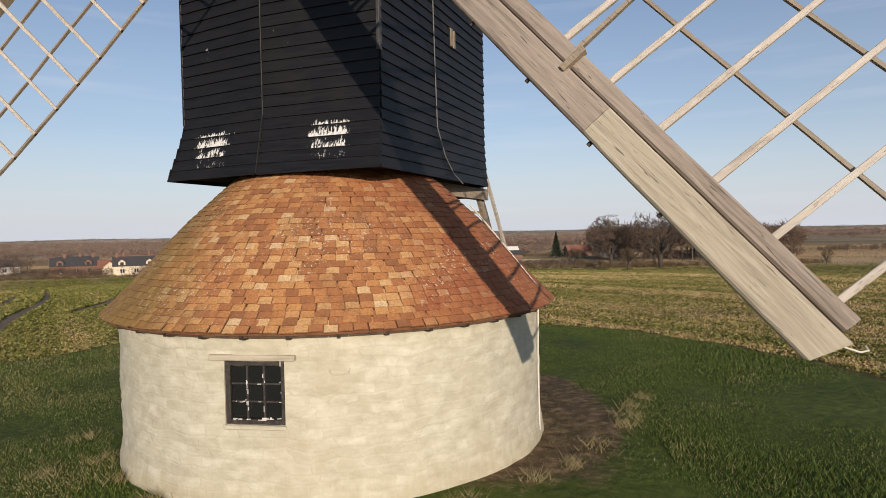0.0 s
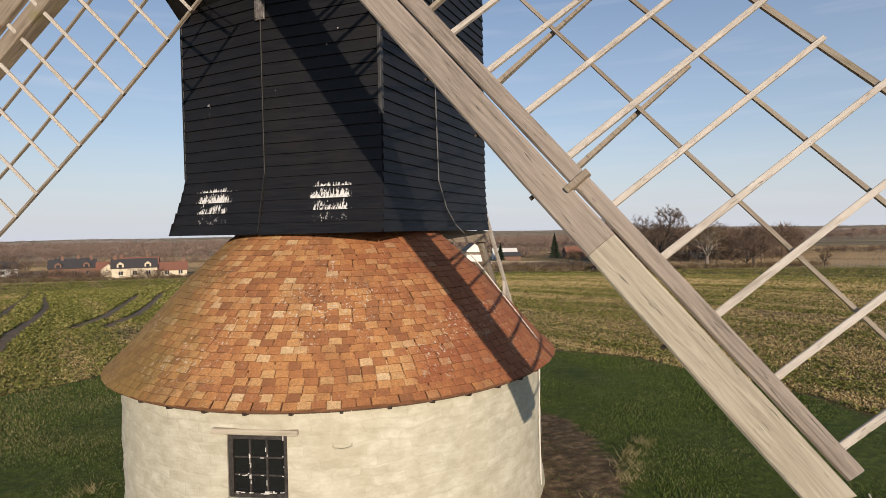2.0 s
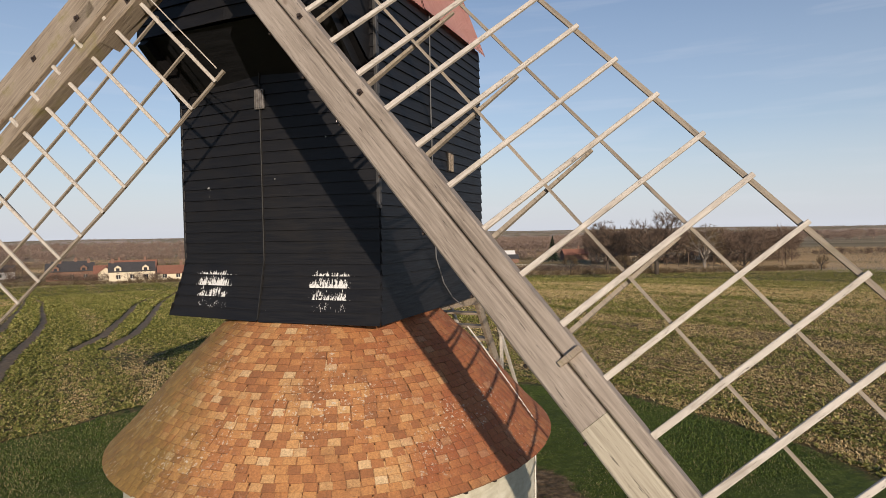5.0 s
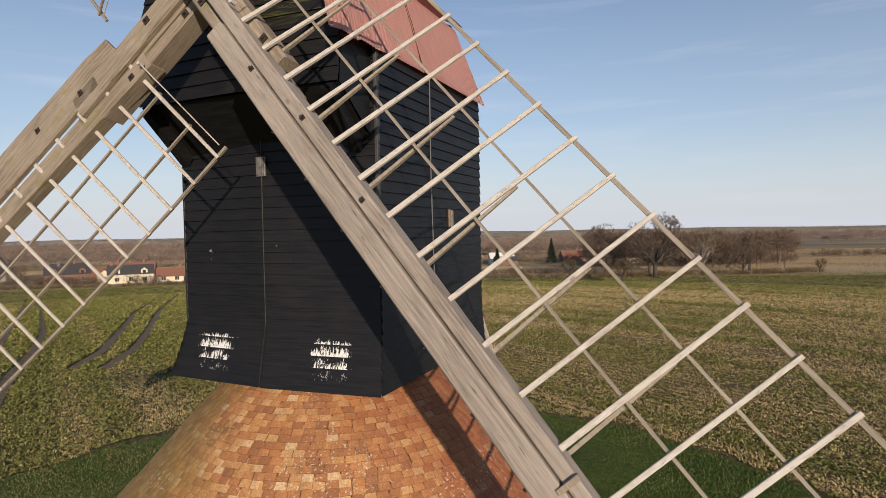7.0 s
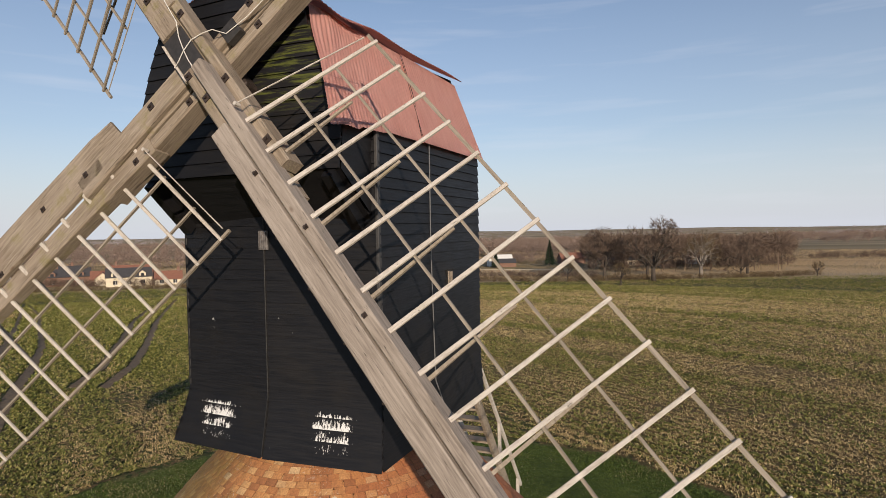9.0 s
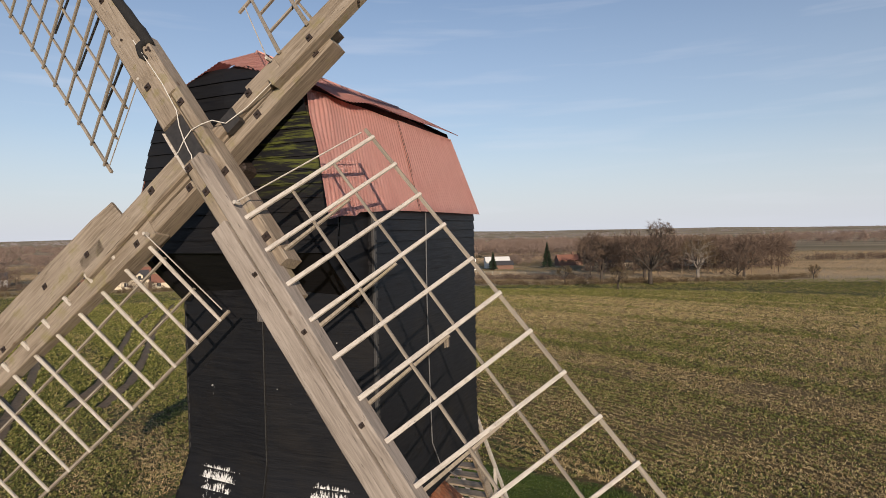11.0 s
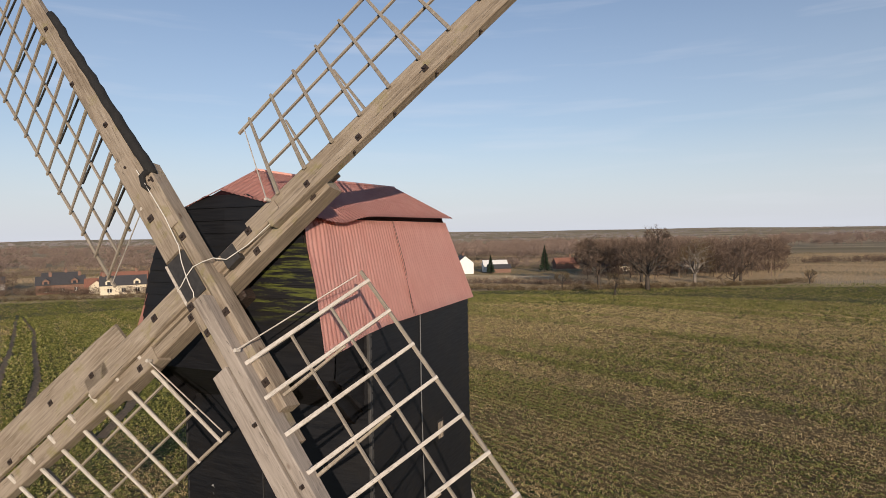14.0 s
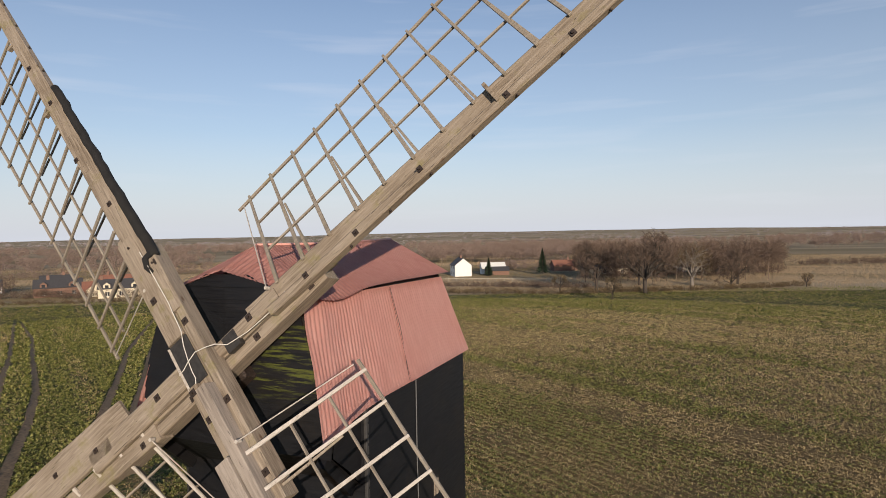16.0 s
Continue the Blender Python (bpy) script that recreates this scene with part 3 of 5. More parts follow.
def build_body():
    rng = random.Random(11)
    # inner shell, so that no light passes between the boards
    bm = bmesh.new()
    ins = 0.03
    prof = [(FL[0] + ins, FL[1] + ins), (FC[0], FC[1] + ins), (FR[0] - ins, FR[1] + ins), (BR[0] - ins, BR[1] - ins), (BL[0] + ins, BL[1] - ins)]
    lo = [bm.verts.new((x, y, Z_SKIRT + 0.22)) for x, y in prof]
    hi = [bm.verts.new((x, y, 7.95)) for x, y in prof]
    for k in range(5):
        bm.faces.new((lo[k], lo[(k + 1) % 5], hi[(k + 1) % 5], hi[k]))
    bm.faces.new(lo[::-1])
    bm.faces.new(hi)
    part("shell", bm, M_DARK, mill)
    sides = ((FL, FC, 0.17), (FC, FR, 0.17), (FR, BR, 0.05), (BR, BL, 0.05), (BL, FL, 0.17))
    courses = int((7.95 - Z_SKIRT) / EXPO)
    for p, q, amount in sides:
        d = Vector((q[0] - p[0], q[1] - p[1])).normalized()
        out = (d.y, -d.x)
        for i in range(courses):
            z0 = Z_SKIRT + i * EXPO
            z1 = z0 + EXPO
            f0, f1 = flare(z0, amount), flare(z1, amount)
            j = rng.uniform(-0.004, 0.004)
            jl, jr = rng.uniform(-0.005, 0.005), rng.uniform(-0.005, 0.005)
            # the flared boards lengthen with the skirt on the west and front
            pp, qq = Vector(p), Vector(q)
            if p == FL:
                pp = pp - d * f0 * 0.95
            if q == FL:
                qq = qq + d * f0 * 0.95
            if q == FR and amount > 0.1:
                qq = qq + d * f0 * 0.35
            if p == FR:
                pp = pp - d * f0 * 2.6
            bm = bmesh.new()
            board(bm, tuple(pp), tuple(qq), z0 + j, z1, out, f0, f1)
            bm.verts.ensure_lookup_table()
            bm.verts[0].co.z += jl
            bm.verts[3].co.z += jl
            bm.verts[1].co.z += jr
            bm.verts[2].co.z += jr
            part("weatherboard", bm, M_TAR, mill)
    # underside of the skirt
    bm = bmesh.new()
    o = 0.14
    ring = [(FL[0] - o, FL[1] - o), (FC[0], FC[1] - o - 0.02), (FR[0] + 0.04, FR[1] - o), (BR[0] + 0.03, BR[1]), (BL[0] - o, BL[1])]
    bm.faces.new([bm.verts.new((x, y, Z_SKIRT + 0.05)) for x, y in ring][::-1])
    part("underside", bm, M_DARK, mill)
    # joint cover on the breast and trims at the corners
    for x, y, z0, z1, w in ((FC[0], FC[1] - 0.028, 4.40, 7.0, 0.016), (FL[0] - 0.004, FL[1] - 0.012, 4.42, 7.0, 0.035)):
        bm = bmesh.new()
        box(bm, x - w / 2, x + w / 2, y - 0.012, y + 0.03, z0, z1, 0.004)
        part("cover_strip", bm, M_BATTEN, mill)
    bm = bmesh.new()
    hexa(bm, [(-0.036, -1.632, 3.64), (-0.024, -1.632, 3.64), (-0.024, -1.60, 3.64), (-0.036, -1.60, 3.64), (-0.036, -1.47, 4.42), (-0.024, -1.47, 4.42), (-0.024, -1.445, 4.42), (-0.036, -1.445, 4.42)])
    part("cover_strip", bm, M_BATTEN, mill)
    bm = bmesh.new()
    box(bm, FR[0] - 0.02, FR[0] + 0.022, FR[1] - 0.04, FR[1] + 0.03, 5.05, 7.9, 0.004)
    part("corner_strip", bm, mat_plain("grey_zinc_strip", (0.045, 0.043, 0.042), 0.55, 15, 0.3), mill, "grey metal corner strip")
    bm = bmesh.new()
    box(bm, FC[0] - 0.075, FC[0] + 0.075, FC[1] - 0.055, FC[1] - 0.02, 6.40, 6.66, 0.006)
    for k in range(4):
        box(bm, FC[0] - 0.06 + 0.036 * k, FC[0] - 0.045 + 0.036 * k, FC[1] - 0.066, FC[1] - 0.05, 6.42, 6.64)
    part("vent_plate", bm, mat_plain("worn_grey_plate", (0.13, 0.12, 0.115), 0.55, 18, 0.5), mill, "worn grey vent plate")
    # small window slot in the side, with a pale board in it; a near-black block paints the shade inside
    bm = bmesh.new()
    box(bm, 1.60, 1.668, 0.84, 1.06, 5.68, 6.0, 0.004)
    part("side_opening", bm, M_DARK, mill)
    # boards take a darker timber to imitate the shade on them
    bm = bmesh.new()
    box(bm, 1.62, 1.680, 0.86, 0.94, 5.70, 5.97, 0.004)
    box(bm, 1.62, 1.684, 0.965, 1.03, 5.69, 5.96, 0.004)
    part("slot_board", bm, M_OLD, mill, "two pale boards closing the slot")
    # cable down the side
    bm = bmesh.new()
    tube(bm, [(1.685, 0.20, 7.9), (1.675, 0.21, 6.6), (1.68, 0.22, 5.91), (1.675, 0.26, 5.18), (1.685, 0.28, 4.36), (1.70, 0.52, 3.96), (1.72, 0.8, 3.72), (1.78, 1.0, 3.58)], 0.009)
    part("cable", bm, M_CABLE, mill, "thin grey cable hanging down the boards")
    # post and quarter bars just showing between body and base
    bm = bmesh.new()
    tube(bm, [(0.1, 0.1, 3.2), (0.1, 0.1, 4.2)], 0.42, 12)
    part("post", bm, M_OLD, mill, "thick oak post")
    # sheers and bracket at the rear corner
    for s0, s1 in ((1.2, 1.5), (-1.1, -1.2)):
        bm = bmesh.new()
        beam(bm, (s0, 1.0, 3.55), (s1, 2.75, 3.50), 0.16, 0.2)
        part("sheer", bm, M_OLD, mill)


build_body()

# ---- head: boarded gable, corbel and iron roof ----


def build_head():
    ya = -2.0
    # gable boards, cut to the gambrel
    z = 7.36
    i = 0
    while z < 9.62:
        z1 = min(z + 0.165, 9.64)
        def half(zz):
            return interp(zz, [6.9, 7.36, 7.86, 9.36, 9.66], [1.5, 1.56, 1.60, 1.08, 0.30])
        for sg in (-1, 1):
            bm = bmesh.new()
            # the west side bulges
            if sg < 0:
                w0, w1 = (w + 0.10 * max(0.0, 1 - ((zz - 8.6) / 0.8) ** 2) for w, zz in ((half(z), z), (half(z1), z1)))
            else:
                w0, w1 = half(z), half(z1)
            # slight prow: the middle stands forward
            def q(s, zz, proud):
                return (sg * s, ya - 0.07 * (1 - s / 1.7) - proud, zz)
            pts = [q(0.0, z, 0.03), q(w0, z, 0.03), q(w0, z, 0.008), q(0.0, z, 0.008), q(0.0, z1 + 0.03, 0.004), q(w1, z1 + 0.03, 0.004), q(w1, z1 + 0.03, -0.018), q(0.0, z1 + 0.03, -0.018)]
            if sg < 0:
                pts = [pts[k] for k in (1, 0, 3, 2, 5, 4, 7, 6)]
            hexa(bm, pts)
            part("gable_board", bm, M_TAR, mill)
        z = z1
        i += 1
    # cheeks and soffit of the head, and the corbel under it
    bm = bmesh.new()
    for sg in (-1, 1):
        pts = [(sg * 1.56, ya + 0.02, 7.36), (sg * 1.60, ya + 0.02, 7.90), (sg * 1.60, -1.30, 7.90), (sg * 1.58, -1.30, 6.80)]
        v = [bm.verts.new(p) for p in pts]
        bm.faces.new(v if sg > 0 else v[::-1])
    v = [bm.verts.new(p) for p in ((-1.56, ya, 7.36), (1.56, ya, 7.36), (1.58, -1.36, 6.78), (-1.56, -1.36, 6.78))]
    bm.faces.new(v)
    part("corbel", bm, M_TAR, mill, "black boarded underside of the jettied head")
    for sg in (-1, 1):
        bm = bmesh.new()
        beam(bm, (sg * 1.42, -2.03, 7.32), (sg * 1.42, -1.38, 6.70), 0.14, 0.16)
        part("bracket", bm, M_TAR, mill)
    # inner fill under the roof, near-black to imitate the shaded gap at the knee
    bm = bmesh.new()
    sec = [(-1.52, 7.8), (-1.52, 7.95), (-1.05, 9.34), (-0.5, 9.66), (0, 9.9), (0.5, 9.66), (1.05, 9.34), (1.52, 7.95), (1.52, 7.8)]
    rings = [[bm.verts.new((s, a, min(zz, cap))) for s, zz in sec] for a, cap in ((-1.94, 9.50), (-1.5, 9.9), (2.40, 9.9))]
    for k in range(len(sec) - 1):
        bm.faces.new((rings[0][k], rings[0][k + 1], rings[1][k + 1], rings[1][k]))
        bm.faces.new((rings[1][k], rings[1][k + 1], rings[2][k + 1], rings[2][k]))
    bm.faces.new(rings[2])
    bm.faces.new(rings[0][::-1])
    part("roof_lining", bm, M_DARK, mill)


build_head()
roof = empty("mill_roof", MILL, "red-painted corrugated iron gambrel roof with a drooping edge", "roof")


def sheet(name, edge_a, edge_b, rows, pitch, amp, out, th=0.006, wob=0.0, label="", paint=None):
    """A corrugated sheet between two edge curves u -> point, the waves along v."""
    bm = bmesh.new()
    la = (edge_a(1) - edge_a(0)).length
    nu = max(8, int(la / pitch * 5))
    grid = []
    for i in range(nu + 1):
        u = i / nu
        a, b = edge_a(u), edge_b(u)
        col = []
        for j in range(rows + 1):
            v = j / rows
            p = a.lerp(b, v)
            w = amp * math.sin(u * la / pitch * math.tau)
            if wob:
                w += wob * noise.noise((u * 6, v * 3, 1.7)) * (1 - u) * 1.2
            col.append(bm.verts.new(p + out * w))
        grid.append(col)
    for i in range(nu):
        for j in range(rows):
            bm.faces.new((grid[i][j], grid[i + 1][j], grid[i + 1][j + 1], grid[i][j + 1]))
    bmesh.ops.solidify(bm, geom=bm.faces[:], thickness=th)
    return part(name, bm, paint or M_RED, roof, label, smooth=True)


def build_roof():
    V = Vector
    for sg in (1, -1):
        # steep lower sheet; its front end flares forwards and hangs low
        def top(u, sg=sg):
            a = lerp(-1.93, 2.46, u)
            return V((sg * lerp(1.13, 1.17, u), a, 9.34 - 0.04 * u))
        def bot(u, sg=sg):
            a = lerp(-2.62, 2.55, u)
            s = interp(a, [-2.62, -2.2, -1.4, 2.55], [1.88, 1.83, 1.735, 1.69]) if sg > 0 else interp(a, [-2.62, -1.4, 2.55], [1.70, 1.66, 1.64])
            z = interp(a, [-2.62, -2.35, -1.95, -1.85, -1.2, -1.0, 2.55], [7.74, 7.78, 7.79, 7.83, 7.86, 7.88, 7.88])
            if sg < 0:
                a = lerp(-2.10, 2.55, u)
                s = lerp(1.74, 1.66, min(1, u * 3))
                z = 7.66 + 0.19 * min(1, u * 3)
            return V((sg * s, a, z))
        out = V((sg, 0, 0.25)).normalized()
        sheet("side_sheet", lambda u: top(u * 0.52), lambda u: bot(u * 0.50), 10, 0.076, 0.0045, out, wob=0.035, label="pale pink corrugated sheet", paint=M_PINK)
        sheet("side_sheet", lambda u: top(lerp(0.515, 1, u)) + out * 0.018, lambda u: bot(lerp(0.495, 1, u)) + out * 0.018, 8, 0.076, 0.003, out, label="pale pink corrugated sheet", paint=M_PINK)
        # shallow upper sheet, drooping over the knee at the front
        def ridge(u):
            return V((0, lerp(-1.44, 2.62, u), 10.05 - 0.06 * math.sin(u * math.pi) * 0.6))
        def knee(u, sg=sg):
            a = lerp(-1.88, 2.62, u)
            drop = 0.10 * math.exp(-((a + 1.35) / 0.5) ** 2)
            return V((sg * (1.27 + 0.03 * math.sin(u * 9)), a, 9.385 - drop))
        sheet("top_sheet", ridge, knee, 8, 0.076, 0.007, V((sg * 0.4, 0, 0.9)))
    # hipped front end
    ap = V((0, -1.44, 10.05))
    for sg in (1, -1):
        e0, e1 = V((0, -2.16, 9.73)), V((sg * 1.2, -1.98, 9.40))
        sheet("hip_sheet", lambda u: ap.lerp(V((sg * 1.18, -1.88, 9.43)), u), lambda u: e0.lerp(e1, u), 6, 0.076, 0.006, V((0, -0.4, 0.9)))
    bm = bmesh.new()
    tube(bm, [(0, -1.46, 10.045), (0, 0.5, 10.02), (0, 2.64, 10.045)], 0.022, 8)
    part("ridge_cap", bm, M_RED, roof, smooth=True)
    # joint strip on the side
    bm = bmesh.new()
    tube(bm, [(1.18, 0.34, 9.30), (1.445, 0.18, 8.65), (1.705, -0.06, 7.90)], 0.005, 5)
    part("seam", bm, M_IRON, roof)
    # rear gable
    bm = bmesh.new()
    sec = [(-1.6, 7.86), (-1.12, 9.4), (0, 9.98), (1.12, 9.4), (1.6, 7.86)]
    bm.faces.new([bm.verts.new((s, 2.45, zz)) for s, zz in sec])
    part("rear_gable", bm, M_TAR, roof, "black boarded rear gable")


build_roof()

# ---- sails ----
LR = Vector((0.5560, -0.3910, -0.7330))
WAX = Vector((math.sin(radians(24)) * math.cos(radians(10.6)), math.cos(radians(24)) * math.cos(radians(10.6)), -math.sin(radians(10.6))))
LR = (LR - WAX * LR.dot(WAX)).normalized()
UR = (-WAX).cross(LR)
HUB = Matrix(((LR.x, UR.x, -WAX.x, -2.75), (LR.y, UR.y, -WAX.y, 6.60), (LR.z, UR.z, -WAX.z, 8.50), (0, 0, 0, 1)))
sails = empty("windmill_sails", HUB, "four weathered timber lattice sails on two crossed stocks", "windmill sails")
SPAN = 8.62


def ribbon(bm, pts, w, h):
    """One lath through all the points."""
    rings = [[bm.verts.new(p + Vector((0, sy * w / 2, sz * h / 2))) for sy, sz in ((-1, -1), (1, -1), (1, 1), (-1, 1))] for p in pts]
    for a, c in zip(rings, rings[1:]):
        for j in range(4):
            bm.faces.new((a[j], a[(j + 1) % 4], c[(j + 1) % 4], c[j]))
    bm.faces.new(rings[0][::-1])
    bm.faces.new(rings[-1])


def bolt(bm, x, y, z, s=0.05):
    box(bm, x - s, x + s, y - s, y + s, z - 0.004, z + 0.012)
    tube(bm, [(x, y, z), (x, y, z + 0.035)], 0.016, 6)


def build_sail(k, face, lean, y_shift, whip, x_in, y_lo, y_hi, first, step, root, hem):
    """One sail: outwards along x, its lattice towards y, z towards the wind.
    face: z of the whip's front; y_lo: its free edge, near and far; y_hi: joint and lattice edge of its two boards, near and far;
    root: dx, y, dy, z, dz of the bars' inner ends; hem: y, dy, z, dz, ddz of the hem, both about x = 3."""
    turn = Matrix.Rotation(k * math.pi / 2, 4, "Z")
    x1 = SPAN + 0.03
    def zf(x):
        return face + lean * (x - 1.0)
    def yo(x):
        return y_shift * (x - 1.0)
    def along(pair, x):
        return yo(x) + lerp(pair[0], pair[1], (x - 1.0) / (x1 - 1.0))
    base = new("sail")
    base.parent = sails
    base.matrix_local = turn
    base["label"] = "lattice sail with a tapering whip"
    rng = random.Random(40 + k)
    # whip: the front board; on one sail its outer end has been renewed in paler wood
    lengths = ((x_in, 6.868, M_GREY, ""), (6.871, x1, whip, "pale renewed end of the whip")) if k == 0 else ((x_in, x1, whip, ""),)
    for xa, xb, wood, note in lengths:
        bm = bmesh.new()
        n = 16
        rings = []
        for i in range(n + 1):
            x = lerp(xa, xb, i / n)
            t = (x - x_in) / (x1 - x_in)
            lo, hi = along(y_lo, x) + 0.006 * noise.noise((x * 1.7, k, 0.3)), along(y_hi[0], x) + 0.004 * noise.noise((x * 2.3, k, 4.3))
            top, bot = zf(x), zf(x) - (0.07 if k == 3 else lerp(0.15, 0.09, t))
            c = 0.012 + 0.008 * abs(noise.noise((x * 3, k, 8)))
            rings.append([bm.verts.new(p) for p in ((x, lo, bot), (x, lo, top - c), (x, lo + c, top), (x, hi - c, top), (x, hi, top - c), (x, hi, bot))])
        for a, c in zip(rings, rings[1:]):
            for j in range(6):
                bm.faces.new((a[j], c[j], c[(j + 1) % 6], a[(j + 1) % 6]))
        bm.faces.new(rings[0])
        bm.faces.new(rings[-1][::-1])
        if k == 3:
            for v in bm.verts:
                if v.co.x < xa + 0.01:
                    v.co.x += max(0.0, -0.25 - v.co.y) * 0.3
                    v.co.z -= 0.025 if v.co.z > zf(xa) - 0.03 else 0.0
        if note:
            # the tip is cut to an ogee
            for v in bm.verts:
                if v.co.x > xb - 0.01:
                    s = (v.co.y - y_lo[1]) / (y_hi[0][1] - y_lo[1])
                    v.co.x += 0.05 * math.sin(s * 7.0) - 0.02 + 0.05 * (s - 0.5)
        link(bm, "whip", wood, base, note)
    # backing timber on the lattice side
    bm = bmesh.new()
    n = 14
    rings = []
    xb0 = 1.0 if k in (1, 3) else 0.35
    for i in range(n + 1):
        t = i / n
        x = lerp(xb0, SPAN + (0.0 if k == 0 else -0.05), t)
        lo, hi = along(y_hi[0], x) + 0.013, along(y_hi[1], x) + 0.006 * noise.noise((x * 1.9, k, 2.2))
        top, bot = zf(x) - (0.03 if k == 0 else 0.075), zf(x) - lerp(0.28, 0.19, t)
        c = 0.014
        rings.append([bm.verts.new(p) for p in ((x, lo, bot), (x, lo, top - c), (x, lo + c, top), (x, hi - c, top), (x, hi, top - c), (x, hi, bot))])
    for a, b in zip(rings, rings[1:]):
        for j in range(6):
            bm.faces.new((a[j], b[j], b[(j + 1) % 6], a[(j + 1) % 6]))
    bm.faces.new(rings[0])
    bm.faces.new(rings[-1][::-1])
    link(bm, "backing_timber", M_GREY if k == 0 else M_OLD, base)
    # lattice
    def inner(x):
        return Vector((x + root[0], root[1] + root[2] * (x - 3), root[3] + root[4] * (x - 3)))
    def outer(x):
        d = x - 3
        return Vector((x, hem[0] + hem[1] * d, hem[2] + hem[3] * d + hem[4] * d * d))
    def lat(x, f, dz=0.0):
        return inner(x).lerp(outer(x), f) + Vector((0, 0, dz))
    xs = [first + step * i for i in range(int((SPAN - 0.04 - first) / step) + 1)]
    for i, x in enumerate(xs):
        jx = rng.uniform(-0.008, 0.008)
        bm = bmesh.new()
        w = rng.uniform(0.92, 1.08)
        beam(bm, lat(x, -0.02, 0.005), lat(x + jx, 1.025, 0.004), 0.046 * w, 0.034, (0, 0, 1), 0.036 * w, 0.028, 0.004)
        # bars of two sails use darker timber to stand in for shade
        link(bm, "sail_bar", M_HEM if k in (1, 2) else M_BAR, base)
        if i % 2 == 1 and i < 13:
            bm = bmesh.new()
            beam(bm, lat(x + 0.06, -0.03, -0.12), lat(x + 0.02, 0.62, -0.04), 0.024 if k == 2 else 0.034, 0.026 if k == 2 else 0.045, (0, 0, 1), 0.022, 0.022)
            link(bm, "back_stay", M_HEM, base)
    for f, ww, nm in ((1.0, 0.036, "hem_lath"), (0.345, 0.024, "uplong"), (0.68, 0.024, "uplong")):
        bm = bmesh.new()
        x_in_lath = xs[0] - ((0.26 if k == 1 else 0.16) if nm == "hem_lath" else 0.03)
        pts = [lat(x, f, -0.032 + (0.004 * rng.uniform(-1, 1))) for x in (x_in_lath, *xs[1:], SPAN - 0.04)]
        ribbon(bm, pts, ww, 0.032)
        link(bm, nm, M_HEM, base)
    # rod that stays the inner end of the hem, with its knob on the timber
    bm = bmesh.new()
    rod = Vector((xs[0] - 0.14, along(y_hi[1], 1.2) + (0.06 if k == 0 else -0.04), zf(1.2) + 0.0))
    beam(bm, rod, lat(xs[0] - 0.13, 0.97, 0.01), 0.011, 0.011)
    tube(bm, [rod + Vector((0, 0, -0.05)), rod + Vector((0, 0, 0.02))], 0.022, 8)
    link(bm, "stay_rod", M_BAR, base, "thin pale stay rod")
    # irons
    for x, f in ((1.95, 0.9), (2.75, 1.4), (3.78, 1.35)) if k == 0 else ((1.95, 0.7), (2.75, 0.45), (3.78, 0.9), (5.0, 0.5), (5.9, 0.6), (7.4, 0.6)):
        bm = bmesh.new()
        bolt(bm, x, lerp(along(y_lo, x), along(y_hi[0], x), f), zf(x) - (0.03 if k == 0 and f > 1 else 0.0), 0.022 if k == 0 else 0.034)
        link(bm, "bolt", M_IRON, base)
    # driven pegs that stand out along the free edge of the whip
    for i in range(9):
        x = 2.6 + 0.62 * i
        if k == 2 and x < 5.4:
            continue
        bm = bmesh.new()
        y = along(y_lo, x)
        tube(bm, [(x, y + 0.01, zf(x) - 0.05), (x, y - 0.028, zf(x) - 0.05)], 0.014, 6)
        link(bm, "peg", M_IRON, base)
    if k == 2:
        # furled dark sailcloth along the free edge of the whip
        bm = bmesh.new()
        rng2 = random.Random(6)
        pts = [(x, along(y_lo, x) - 0.035 + rng2.uniform(-0.014, 0.014), zf(x) - 0.06 + rng2.uniform(-0.01, 0.01)) for x in np.linspace(1.62, 5.25, 26)]
        tube(bm, pts, 0.074, 8, 0.06)
        # its loose end hangs over the front of the timber
        y = along(y_lo, 1.68)
        tube(bm, [(1.66, y - 0.02, zf(1.7) - 0.02), (1.62, y + 0.05, zf(1.7) + 0.03), (1.50, y + 0.085, zf(1.6) + 0.03), (1.40, y + 0.06, zf(1.5) + 0.015)], 0.05, 7, 0.03)
        link(bm, "furled_cloth", M_DARK, base, "roll of dark tarred sailcloth", smooth=True)
    for x in ((6.46,) if k == 0 else (4.9, 6.6)):
        bm = bmesh.new()
        box(bm, x - 0.022, x + 0.022, along(y_hi[0], x) - 0.04, along(y_hi[1], x) + 0.02, zf(x) - 0.05, zf(x) + 0.022, 0.005)
        link(bm, "strap", M_OLD, base)
    return base


build_sail(0, 0.335, -0.0144, 0.0, M_WHIP, 1.23, (-0.085, -0.122), ((0.125, 0.10), (0.285, 0.212)), 1.3163, 0.4491, (-0.007, 0.270, -0.008, 0.173, -0.0144), (1.7534, 0.0153, -0.2983, 0.0437, 0.0009))
build_sail(1, 0.0, 0.0, -0.033, M_OLD, 1.30, (-0.15, -0.12), ((-0.03, -0.03), (0.20, 0.175)), 1.5763, 0.4455, (0.0, 0.11, -0.035, -0.06, 0.0), (1.765, -0.0031, -0.644, 0.0132, 0.0005))
build_sail(2, 0.15, 0.0, 0.03, M_OLD, 0.75, (-0.355, -0.29), ((-0.07, -0.08), (0.0, -0.02)), 1.4278, 0.4476, (0.0556, 0.035, 0.0263, 0.10, -0.0056), (1.4496, 0.0535, -0.3644, 0.0178, 0.0033))
